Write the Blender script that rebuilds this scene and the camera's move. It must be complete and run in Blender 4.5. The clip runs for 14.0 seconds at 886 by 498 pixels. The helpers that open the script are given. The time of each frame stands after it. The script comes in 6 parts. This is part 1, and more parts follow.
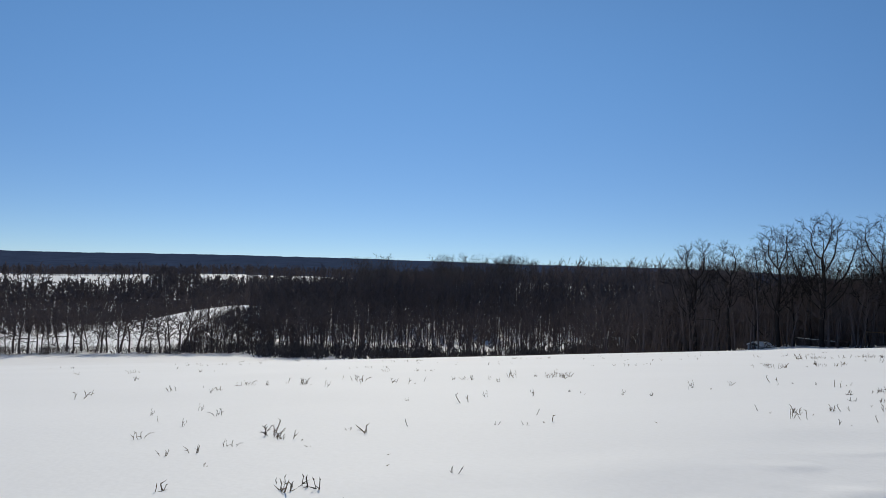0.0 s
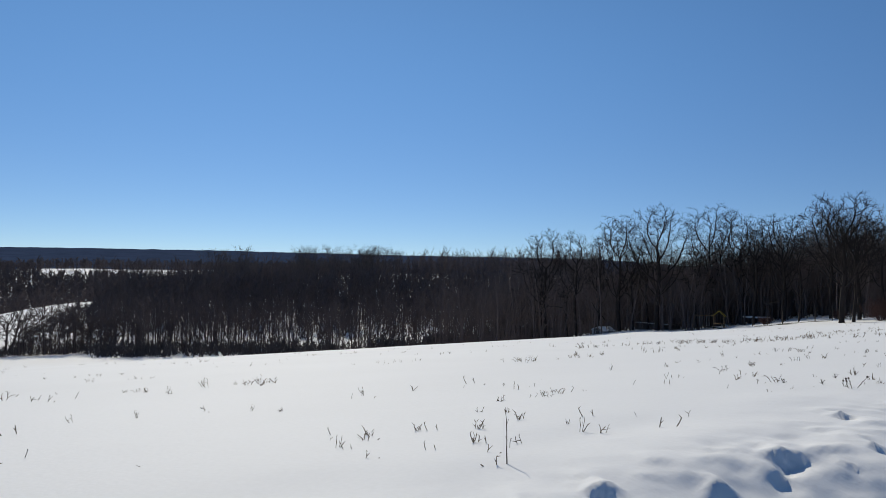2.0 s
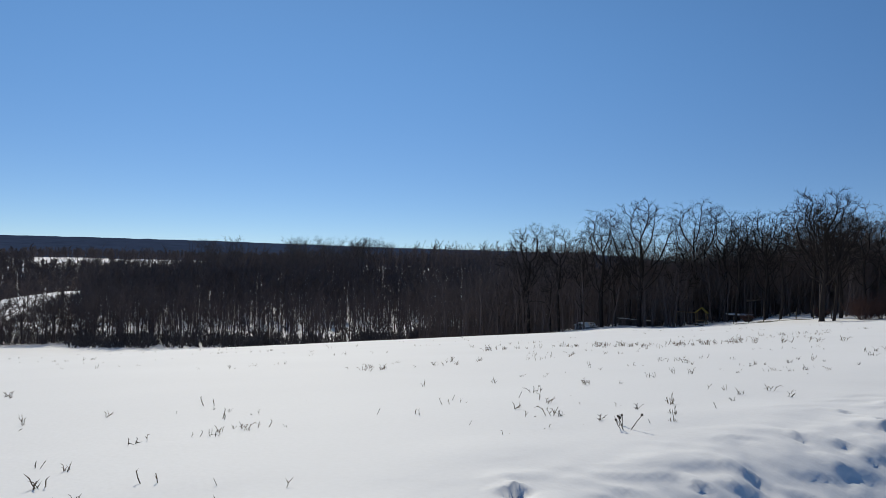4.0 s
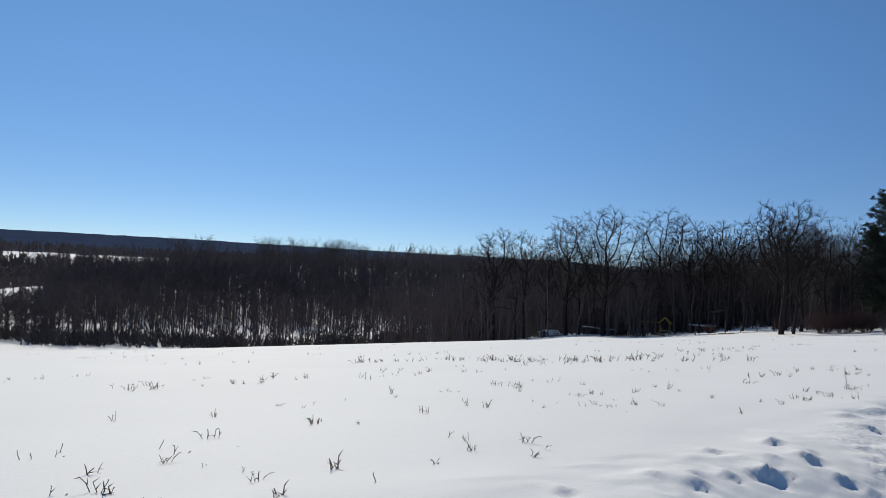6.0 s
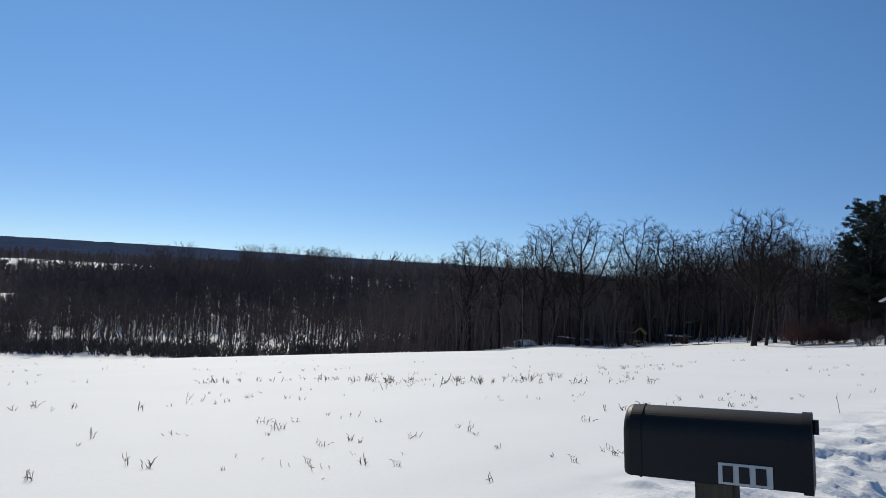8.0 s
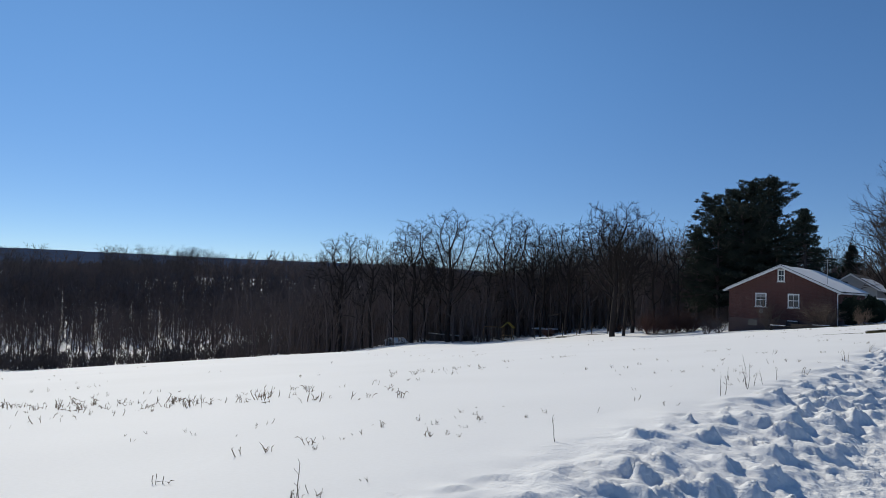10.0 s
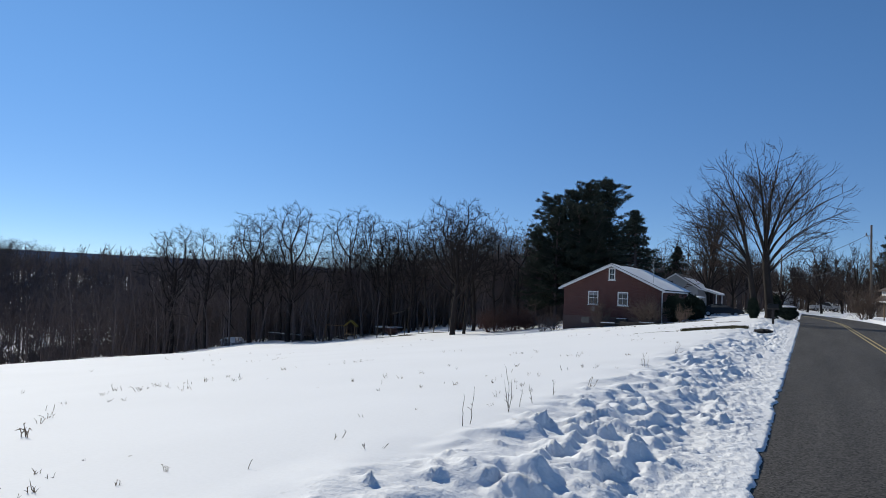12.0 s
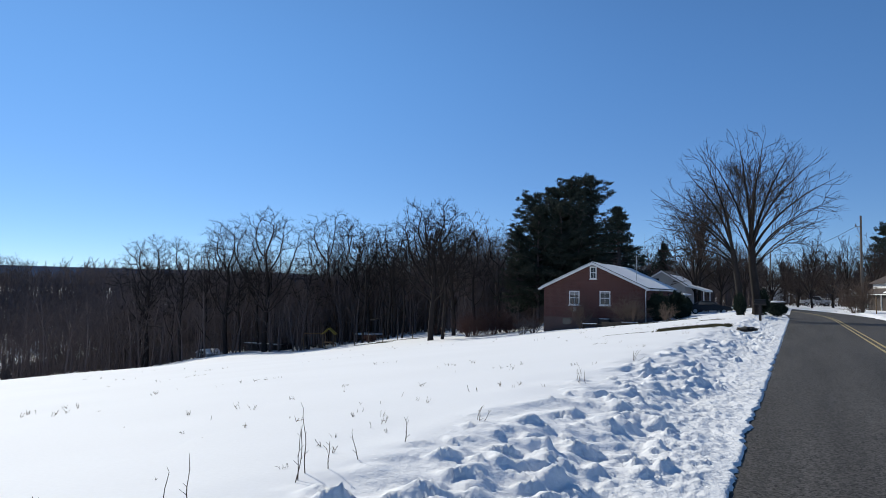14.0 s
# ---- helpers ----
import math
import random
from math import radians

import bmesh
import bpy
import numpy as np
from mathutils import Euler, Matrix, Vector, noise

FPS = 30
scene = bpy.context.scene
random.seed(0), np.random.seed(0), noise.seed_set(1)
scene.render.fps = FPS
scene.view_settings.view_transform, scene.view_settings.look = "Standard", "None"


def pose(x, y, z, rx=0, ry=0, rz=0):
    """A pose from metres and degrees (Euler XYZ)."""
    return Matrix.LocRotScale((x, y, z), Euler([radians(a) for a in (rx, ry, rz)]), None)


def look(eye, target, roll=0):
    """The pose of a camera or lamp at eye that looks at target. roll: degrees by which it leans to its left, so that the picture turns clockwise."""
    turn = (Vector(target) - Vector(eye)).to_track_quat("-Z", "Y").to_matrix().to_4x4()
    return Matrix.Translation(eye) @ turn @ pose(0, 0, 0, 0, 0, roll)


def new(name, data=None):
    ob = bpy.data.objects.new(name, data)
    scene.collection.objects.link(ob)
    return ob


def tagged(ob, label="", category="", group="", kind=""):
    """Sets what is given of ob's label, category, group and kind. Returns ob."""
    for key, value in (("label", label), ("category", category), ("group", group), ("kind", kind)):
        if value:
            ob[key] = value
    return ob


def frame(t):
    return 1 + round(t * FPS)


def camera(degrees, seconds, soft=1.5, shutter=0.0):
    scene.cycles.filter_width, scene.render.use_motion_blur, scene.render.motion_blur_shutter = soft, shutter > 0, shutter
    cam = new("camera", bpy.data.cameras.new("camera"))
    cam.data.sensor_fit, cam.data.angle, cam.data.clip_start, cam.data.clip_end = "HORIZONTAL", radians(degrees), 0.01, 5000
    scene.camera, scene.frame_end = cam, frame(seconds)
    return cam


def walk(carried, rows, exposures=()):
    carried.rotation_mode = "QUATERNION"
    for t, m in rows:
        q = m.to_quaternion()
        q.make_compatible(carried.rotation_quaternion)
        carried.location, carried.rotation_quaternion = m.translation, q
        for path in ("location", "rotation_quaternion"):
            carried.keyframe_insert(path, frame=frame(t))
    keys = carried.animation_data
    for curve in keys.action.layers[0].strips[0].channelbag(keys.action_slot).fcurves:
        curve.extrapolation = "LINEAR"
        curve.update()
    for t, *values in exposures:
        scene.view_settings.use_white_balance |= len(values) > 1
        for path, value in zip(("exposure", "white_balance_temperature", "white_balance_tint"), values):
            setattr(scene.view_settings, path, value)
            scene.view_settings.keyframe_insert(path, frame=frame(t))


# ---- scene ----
cam = camera(62.7, 14.0, 0.7)
PATH = [
    (0, (-0.733, 0.964, 1.295), (-2.465, 1.961, 1.383), 1.7),
    (0.5, (-0.677, 1.580, 1.305), (-2.274, 2.780, 1.395), 2.8),
    (1, (-0.604, 2.259, 1.351), (-2.141, 3.535, 1.433), 2.1),
    (1.5, (-0.575, 2.941, 1.361), (-2.114, 4.216, 1.427), 1.7),
    (2, (-0.411, 3.678, 1.391), (-1.937, 4.970, 1.462), 0.9),
    (2.2, (-0.394, 3.965, 1.428), (-1.924, 5.253, 1.490), 1.2),
    (4.3, (-0.134, 7.286, 1.491), (-1.648, 8.591, 1.538), 1.7),
    (4.5, (-0.136, 7.608, 1.520), (-1.640, 8.926, 1.562), 1.9),
    (5, (-0.112, 8.382, 1.537), (-1.610, 9.706, 1.585), 2.7),
    (5.3, (-0.114, 8.854, 1.499), (-1.603, 10.187, 1.576), 2.7),
    (5.5, (-0.101, 9.186, 1.534), (-1.580, 10.530, 1.598), 3.3),
    (6, (-0.105, 9.984, 1.516), (-1.587, 11.326, 1.582), 2.9),
    (6.5, (-0.090, 10.809, 1.518), (-1.579, 12.143, 1.586), 2.1),
    (7, (-0.048, 11.598, 1.509), (-1.535, 12.933, 1.583), 2.6),
    (7.1, (-0.055, 11.765, 1.520), (-1.542, 13.101, 1.590), 2.7),
    (7.2, (-0.062, 11.928, 1.531), (-1.546, 13.267, 1.608), 2.8),
    (9.3, (0.106, 15.246, 1.713), (-1.303, 16.662, 1.807), 3),
    (9.5, (0.114, 15.665, 1.703), (-1.273, 17.104, 1.801), 2.7),
    (10, (0.077, 16.605, 1.679), (-1.149, 18.182, 1.778), 1.9),
    (10.5, (0.141, 17.380, 1.698), (-0.986, 19.028, 1.810), 2),
    (11, (0.079, 18.216, 1.687), (-0.979, 19.909, 1.797), 2.2),
    (11.5, (0.085, 19.067, 1.674), (-0.902, 20.804, 1.770), 2.2),
    (12, (0.054, 19.914, 1.670), (-0.841, 21.700, 1.777), 2.2),
    (12.5, (0.106, 20.804, 1.662), (-0.702, 22.631, 1.762), 1.4),
    (13, (0.136, 21.659, 1.643), (-0.604, 23.516, 1.711), 0.2),
    (13.5, (0.137, 22.506, 1.628), (-0.588, 24.368, 1.717), 0.4),
    (13.7, (0.146, 22.844, 1.624), (-0.592, 24.700, 1.732), 0.5),
    (13.8, (0.155, 23.013, 1.623), (-0.596, 24.863, 1.740), 0.6),
    (13.9, (0.165, 23.181, 1.621), (-0.626, 25.014, 1.742), 0.6),
    (14, (0.177, 23.350, 1.620), (-0.697, 25.145, 1.740), 0.7),
]
walk(cam, [(t, look(eye, goal, roll)) for t, eye, goal, roll in PATH], [(0.0, 0.05, 6840, 6), (2.2, 0.05, 6840, 6), (5.0, 0.06, 6840, 6), (7.2, 0.2, 6800, 6), (9.5, 0.13, 6750, 6), (10.0, 0.12, 6700, 6), (10.5, 0.24, 6650, 6), (11.5, 0.26, 6580, 6), (12.5, 0.35, 6520, 6), (14.0, 0.42, 6460, 6)])

# ---- light ----
SUN_AZ, SUN_EL = 65.0, 36.0          # degrees left of the road's direction, and above the horizon
sun_from = Vector((-math.sin(radians(SUN_AZ)) * math.cos(radians(SUN_EL)),
                   math.cos(radians(SUN_AZ)) * math.cos(radians(SUN_EL)), math.sin(radians(SUN_EL))))
world = bpy.data.worlds.new("sky")
scene.world = world
world.use_nodes = True
wn = world.node_tree
sky = wn.nodes.new("ShaderNodeTexSky")
sky.sky_type, sky.sun_disc = "NISHITA", False
sky.sun_elevation, sky.sun_rotation = radians(SUN_EL), radians(-SUN_AZ)
sky.altitude, sky.air_density, sky.dust_density, sky.ozone_density = 3500, 0.85, 0.3, 7.0
deep = wn.nodes.new("ShaderNodeHueSaturation")
deep.inputs["Saturation"].default_value = 1.0
wn.links.new(sky.outputs["Color"], deep.inputs["Color"])
hue = wn.nodes.new("ShaderNodeMix")
hue.data_type, hue.blend_type = "RGBA", "MULTIPLY"
hue.inputs["Factor"].default_value = 1.0
hue.inputs[7].default_value = (0.87, 1.0, 0.985, 1)
wn.links.new(deep.outputs["Color"], hue.inputs[6])
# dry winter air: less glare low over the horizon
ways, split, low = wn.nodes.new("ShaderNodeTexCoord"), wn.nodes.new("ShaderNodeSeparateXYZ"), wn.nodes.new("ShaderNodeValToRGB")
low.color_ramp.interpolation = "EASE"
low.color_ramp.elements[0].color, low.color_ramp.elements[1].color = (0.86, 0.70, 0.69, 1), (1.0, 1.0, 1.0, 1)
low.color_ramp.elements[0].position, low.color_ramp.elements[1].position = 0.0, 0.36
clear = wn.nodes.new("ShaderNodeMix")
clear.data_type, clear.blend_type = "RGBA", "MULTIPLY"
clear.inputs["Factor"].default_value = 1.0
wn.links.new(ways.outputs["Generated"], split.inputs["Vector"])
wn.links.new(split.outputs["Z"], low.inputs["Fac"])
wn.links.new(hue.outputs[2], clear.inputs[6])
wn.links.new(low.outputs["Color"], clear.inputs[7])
# a clear sky is deeper away from the sun
aside, sunward, deeper_sky = wn.nodes.new("ShaderNodeVectorMath"), wn.nodes.new("ShaderNodeValToRGB"), wn.nodes.new("ShaderNodeMix")
aside.operation = "DOT_PRODUCT"
aside.inputs[1].default_value = sun_from
sunward.color_ramp.interpolation = "EASE"
sunward.color_ramp.elements[0].color, sunward.color_ramp.elements[1].color = (0.95, 0.96, 0.97, 1), (1.13, 1.12, 1.08, 1)
sunward.color_ramp.elements[0].position, sunward.color_ramp.elements[1].position = 0.60, 1.0
deeper_sky.data_type, deeper_sky.blend_type = "RGBA", "MULTIPLY"
deeper_sky.inputs["Factor"].default_value = 1.0
wn.links.new(ways.outputs["Generated"], aside.inputs[0])
wn.links.new(aside.outputs["Value"], sunward.inputs["Fac"])
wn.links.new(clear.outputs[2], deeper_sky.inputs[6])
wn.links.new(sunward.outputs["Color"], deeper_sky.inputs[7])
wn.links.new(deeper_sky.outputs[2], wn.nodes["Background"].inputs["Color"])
wn.nodes["Background"].inputs["Strength"].default_value = 0.110
sun_data = bpy.data.lights.new("sun", "SUN")
sun_data.energy, sun_data.angle, sun_data.color = 3.1, radians(0.53), (1.0, 0.93, 0.81)
sun = new("sun", sun_data)
sun.matrix_world = look((0, 0, 60), Vector((0, 0, 60)) - sun_from)


# ---- materials ----
def material(name, base, rough=0.85, spread=0.25, scale=4.0, fine=40.0, bump=0.3, depth=0.01, metal=0.0,
             spec=0.3, island=0.0, second=None, stain_scale=0.6):
    """A surface of one base colour, varied at two scales, with fine relief."""
    mat = bpy.data.materials.new(name)
    mat.use_nodes = True
    nt = mat.node_tree
    bsdf = nt.nodes["Principled BSDF"]
    bsdf.inputs["Roughness"].default_value = rough
    bsdf.inputs["Metallic"].default_value = metal
    bsdf.inputs["Specular IOR Level"].default_value = spec
    tex = nt.nodes.new("ShaderNodeTexCoord")
    big, small = nt.nodes.new("ShaderNodeTexNoise"), nt.nodes.new("ShaderNodeTexNoise")
    big.inputs["Scale"].default_value, big.inputs["Detail"].default_value = scale * stain_scale, 4
    small.inputs["Scale"].default_value, small.inputs["Detail"].default_value = fine, 3
    for n in (big, small):
        nt.links.new(tex.outputs["Object"], n.inputs["Vector"])
    ramp = nt.nodes.new("ShaderNodeValToRGB")
    dark = tuple(c * (1 - spread) for c in base)
    light = second if second else tuple(min(1, c * (1 + spread)) for c in base)
    ramp.color_ramp.elements[0].color, ramp.color_ramp.elements[1].color = (*dark, 1), (*light, 1)
    ramp.color_ramp.elements[0].position, ramp.color_ramp.elements[1].position = 0.3, 0.7
    mix = nt.nodes.new("ShaderNodeMath")
    mix.operation = "MULTIPLY_ADD"
    nt.links.new(small.outputs["Fac"], mix.inputs[0])
    mix.inputs[1].default_value = 0.45
    half = nt.nodes.new("ShaderNodeMath")
    half.operation = "MULTIPLY"
    half.inputs[1].default_value = 0.55
    nt.links.new(big.outputs["Fac"], half.inputs[0])
    nt.links.new(half.outputs[0], mix.inputs[2])
    out = mix.outputs[0]
    if island:
        geo = nt.nodes.new("ShaderNodeNewGeometry")
        add = nt.nodes.new("ShaderNodeMath")
        add.operation = "MULTIPLY_ADD"
        nt.links.new(geo.outputs["Random Per Island"], add.inputs[0])
        add.inputs[1].default_value = island
        nt.links.new(out, add.inputs[2])
        out = add.outputs[0]
    nt.links.new(out, ramp.inputs["Fac"])
    nt.links.new(ramp.outputs["Color"], bsdf.inputs["Base Color"])
    if bump:
        b = nt.nodes.new("ShaderNodeBump")
        b.inputs["Strength"].default_value, b.inputs["Distance"].default_value = bump, depth
        nt.links.new(small.outputs["Fac"], b.inputs["Height"])
        nt.links.new(b.outputs["Normal"], bsdf.inputs["Normal"])
    return mat


def relief(mat, scale, strength, depth, detail=4):
    """Adds a broader relief beneath the fine one."""
    nt = mat.node_tree
    bsdf = nt.nodes["Principled BSDF"]
    old = bsdf.inputs["Normal"].links[0].from_node
    tex = nt.nodes.new("ShaderNodeTexCoord")
    n = nt.nodes.new("ShaderNodeTexNoise")
    n.inputs["Scale"].default_value, n.inputs["Detail"].default_value = scale, detail
    b = nt.nodes.new("ShaderNodeBump")
    b.inputs["Strength"].default_value, b.inputs["Distance"].default_value = strength, depth
    nt.links.new(tex.outputs["Object"], n.inputs["Vector"])
    nt.links.new(n.outputs["Fac"], b.inputs["Height"])
    nt.links.new(b.outputs["Normal"], old.inputs["Normal"])
    return mat


SNOW = relief(material("field_snow", (0.80, 0.81, 0.83), 0.75, 0.035, 0.5, 30, 0.25, 0.006, spec=0.25), 1.6, 0.35, 0.05)
relief(SNOW, 7.0, 0.14, 0.02, 2)
PLOWED = relief(material("plowed_snow", (0.81, 0.82, 0.84), 0.8, 0.05, 2.0, 30, 0.5, 0.012, spec=0.2), 13.0, 0.5, 0.03)
CRUMBS = relief(material("crumbled_snow", (0.80, 0.81, 0.83), 0.8, 0.06, 2.0, 42, 0.6, 0.014, spec=0.2), 19.0, 0.6, 0.03, 2)
ROOFSNOW = material("roof_snow", (0.80, 0.81, 0.83), 0.7, 0.03, 1.0, 12, 0.2, 0.01)
ASPHALT = material("asphalt", (0.084, 0.079, 0.076), 0.85, 0.3, 0.35, 60, 0.9, 0.012, spec=0.3)
at = ASPHALT.node_tree                                # stone chips in the tar, and long worn tracks
grit = at.nodes.new("ShaderNodeTexVoronoi")
grit.inputs["Scale"].default_value = 48
worn = at.nodes.new("ShaderNodeTexNoise")
worn.inputs["Scale"].default_value, worn.inputs["Detail"].default_value = 1.0, 5
squeeze = at.nodes.new("ShaderNodeMapping")
squeeze.inputs["Scale"].default_value = (1.3, 0.09, 1)
place = at.nodes.new("ShaderNodeTexCoord")
at.links.new(place.outputs["Object"], grit.inputs["Vector"])
at.links.new(place.outputs["Object"], squeeze.inputs["Vector"])
at.links.new(squeeze.outputs["Vector"], worn.inputs["Vector"])
chips = at.nodes.new("ShaderNodeValToRGB")
chips.color_ramp.elements[0].color, chips.color_ramp.elements[1].color = (0.006, 0.006, 0.006, 1), (0.118, 0.109, 0.103, 1)
chips.color_ramp.elements[0].position, chips.color_ramp.elements[1].position = 0.05, 0.95
at.links.new(grit.outputs["Color"], chips.inputs["Fac"])
tone = at.nodes.new("ShaderNodeMapRange")
tone.inputs["From Min"].default_value, tone.inputs["From Max"].default_value = 0.3, 0.7
tone.inputs["To Min"].default_value, tone.inputs["To Max"].default_value = 0.6, 1.06
at.links.new(worn.outputs["Fac"], tone.inputs["Value"])
scale_up = at.nodes.new("ShaderNodeVectorMath")
scale_up.operation = "SCALE"
at.links.new(chips.outputs["Color"], scale_up.inputs[0])
at.links.new(tone.outputs["Result"], scale_up.inputs["Scale"])
at.links.new(scale_up.outputs["Vector"], at.nodes["Principled BSDF"].inputs["Base Color"])
YELLOW = material("road_paint_yellow", (0.38, 0.30, 0.13), 0.7, 0.3, 3, 60, 0.3, 0.003)
BARK = material("bark", (0.102, 0.082, 0.079), 0.95, 0.35, 1.5, 18, 0.5, 0.02, spec=0.1, island=0.15)
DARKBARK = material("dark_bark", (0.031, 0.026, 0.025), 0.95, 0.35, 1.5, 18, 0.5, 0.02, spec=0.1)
TWIG = material("twigs", (0.094, 0.080, 0.077), 0.95, 0.3, 1.0, 8, 0.0, spec=0.1, island=0.2)
GREYBARK = material("grey_bark", (0.038, 0.032, 0.029), 0.95, 0.35, 2.0, 22, 0.5, 0.02, spec=0.1)
BROWNTWIG = material("brown_twigs", (0.062, 0.047, 0.040), 0.95, 0.3, 2.0, 12, 0.0, spec=0.1)
PALEBARK = material("pale_bark", (0.112, 0.090, 0.086), 0.95, 0.3, 1.0, 8, 0.0, spec=0.1, island=0.2)
RUSSET = material("russet_twigs", (0.105, 0.062, 0.054), 0.95, 0.3, 2.0, 12, 0.0, spec=0.1)
TANTWIG = material("tan_twigs", (0.16, 0.118, 0.092), 0.95, 0.3, 2.0, 12, 0.0, spec=0.1)
STRAW = material("dry_stalk", (0.17, 0.125, 0.085), 0.85, 0.4, 8, 60, 0.3, 0.002)
DARKSTALK = material("dark_dry_stem", (0.075, 0.055, 0.042), 0.9, 0.4, 8, 60, 0.3, 0.002)
NEEDLE = material("pine_needles", (0.034, 0.042, 0.032), 0.75, 0.4, 0.8, 10, 0.0, spec=0.2, island=0.3)
EVERGREEN = material("clipped_evergreen", (0.017, 0.025, 0.016), 0.8, 0.4, 1.5, 10, 0.0, spec=0.2, island=0.3)
# bare woods tinted blue: the haze of distance is painted into this colour
HAZEWOOD = material("hazed_woodland", (0.040, 0.059, 0.108), 1.0, 0.3, 0.02, 0.15, 0.0, spec=0.0)
BRICK = material("red_brick", (0.175, 0.058, 0.045), 0.9, 0.25, 1.2, 25, 0.4, 0.006, spec=0.15)
bt = BRICK.node_tree
courses = bt.nodes.new("ShaderNodeTexBrick")
courses.inputs["Scale"].default_value = 1.0
courses.inputs["Brick Width"].default_value, courses.inputs["Row Height"].default_value = 0.21, 0.07
courses.inputs["Mortar Size"].default_value = 0.008
courses.inputs["Color1"].default_value, courses.inputs["Color2"].default_value = (0.108, 0.042, 0.036, 1), (0.072, 0.031, 0.028, 1)
courses.inputs["Mortar"].default_value = (0.16, 0.11, 0.10, 1)
flat = bt.nodes.new("ShaderNodeMapping")
flat.inputs["Rotation"].default_value = (radians(90), 0, 0)
where = bt.nodes.new("ShaderNodeTexCoord")
bt.links.new(where.outputs["Object"], flat.inputs["Vector"])
bt.links.new(flat.outputs["Vector"], courses.inputs["Vector"])
bt.links.new(courses.outputs["Color"], bt.nodes["Principled BSDF"].inputs["Base Color"])
CONCRETE = material("foundation_concrete", (0.115, 0.078, 0.07), 0.9, 0.2, 1.5, 30, 0.4, 0.005)
WHITE = material("white_paint", (0.74, 0.74, 0.73), 0.55, 0.05, 2, 30, 0.1, 0.002)
GREYSIDING = material("grey_siding", (0.27, 0.258, 0.258), 0.7, 0.06, 1, 20, 0.1, 0.003)
PALESIDING = material("pale_grey_siding", (0.36, 0.365, 0.375), 0.7, 0.06, 1, 20, 0.1, 0.003)
CREAM = material("cream_siding", (0.66, 0.60, 0.46), 0.7, 0.06, 1, 20, 0.1, 0.003)
TAN = material("tan_siding", (0.30, 0.235, 0.18), 0.75, 0.12, 1, 20, 0.1, 0.003)
WHITESIDING = material("white_siding", (0.62, 0.63, 0.63), 0.7, 0.05, 1, 20, 0.1, 0.003)
SHINGLE = material("brown_shingles", (0.075, 0.060, 0.055), 0.9, 0.3, 1.5, 30, 0.4, 0.01)
DARKSHINGLE = material("dark_shingles", (0.06, 0.058, 0.06), 0.9, 0.3, 1.5, 30, 0.4, 0.01)
GLASS = material("window_glass", (0.035, 0.04, 0.045), 0.08, 0.2, 1, 4, 0.0, spec=0.6)
BLIND = material("window_blind", (0.28, 0.285, 0.29), 0.7, 0.1, 2, 20, 0.0)
DARKMETAL = material("black_enamel", (0.013, 0.013, 0.014), 0.5, 0.2, 4, 60, 0.06, 0.001, spec=0.3)
STEEL = material("galvanised_steel", (0.4, 0.41, 0.42), 0.45, 0.1, 5, 40, 0.1, 0.001, metal=0.9)
POSTWOOD = material("weathered_post", (0.085, 0.068, 0.052), 0.9, 0.6, 4, 60, 0.6, 0.004)
pn = POSTWOOD.node_tree                                # grain drawn out along the post
for link in [k for k in pn.links if k.from_socket.name == "Object"]:
    goal, along = link.to_socket, pn.nodes.new("ShaderNodeMapping")
    along.inputs["Scale"].default_value = (1.0, 1.0, 0.05)
    pn.links.new(link.from_socket, along.inputs["Vector"])
    pn.links.new(along.outputs["Vector"], goal)
POLEWOOD = material("pole_wood", (0.16, 0.13, 0.105), 0.9, 0.3, 2, 30, 0.4, 0.006)
STICKER = material("reflective_label", (0.62, 0.62, 0.60), 0.5, 0.05, 10, 80, 0.0)
INK = material("black_ink", (0.02, 0.02, 0.02), 0.6, 0.1, 10, 80, 0.0)
CARPAINT = material("dark_car_paint", (0.012, 0.013, 0.016), 0.35, 0.1, 2, 20, 0.0, spec=0.35)
TRUCKPAINT = material("pale_truck_paint", (0.45, 0.45, 0.44), 0.35, 0.05, 2, 20, 0.0, spec=0.5)
RUBBER = material("rubber", (0.02, 0.02, 0.02), 0.85, 0.2, 10, 60, 0.1, 0.002)
PLAYWOOD = material("playset_timber", (0.20, 0.13, 0.075), 0.85, 0.3, 4, 40, 0.3, 0.003)
CANVAS = material("yellow_canvas", (0.36, 0.27, 0.05), 0.7, 0.15, 4, 40, 0.1, 0.002)
GRASS = material("winter_grass", (0.105, 0.092, 0.048), 0.95, 0.4, 2.0, 40, 0.6, 0.02)
SHEDMETAL = material("shed_metal", (0.30, 0.30, 0.31), 0.6, 0.15, 2, 20, 0.1, 0.003)
OLDWOOD = material("old_boards", (0.055, 0.046, 0.042), 0.9, 0.3, 3, 30, 0.3, 0.004)


# ---- shaping tools ----
def hash01(i, j, seed):
    h = np.sin(i * 127.1 + j * 311.7 + seed * 74.7) * 43758.5453
    return h - np.floor(h)


def vnoise(x, y, seed=0.0):
    """Smooth value noise from 0 to 1, on arrays."""
    x, y = np.asarray(x, float), np.asarray(y, float)
    i, j = np.floor(x), np.floor(y)
    u, v = x - i, y - j
    u, v = u * u * (3 - 2 * u), v * v * (3 - 2 * v)
    a, b = hash01(i, j, seed), hash01(i + 1, j, seed)
    c, d = hash01(i, j + 1, seed), hash01(i + 1, j + 1, seed)
    return (a * (1 - u) + b * u) * (1 - v) + (c * (1 - u) + d * u) * v


def step(a, b, x):
    t = np.clip((np.asarray(x, float) - a) / (b - a), 0, 1)
    return t * t * (3 - 2 * t)


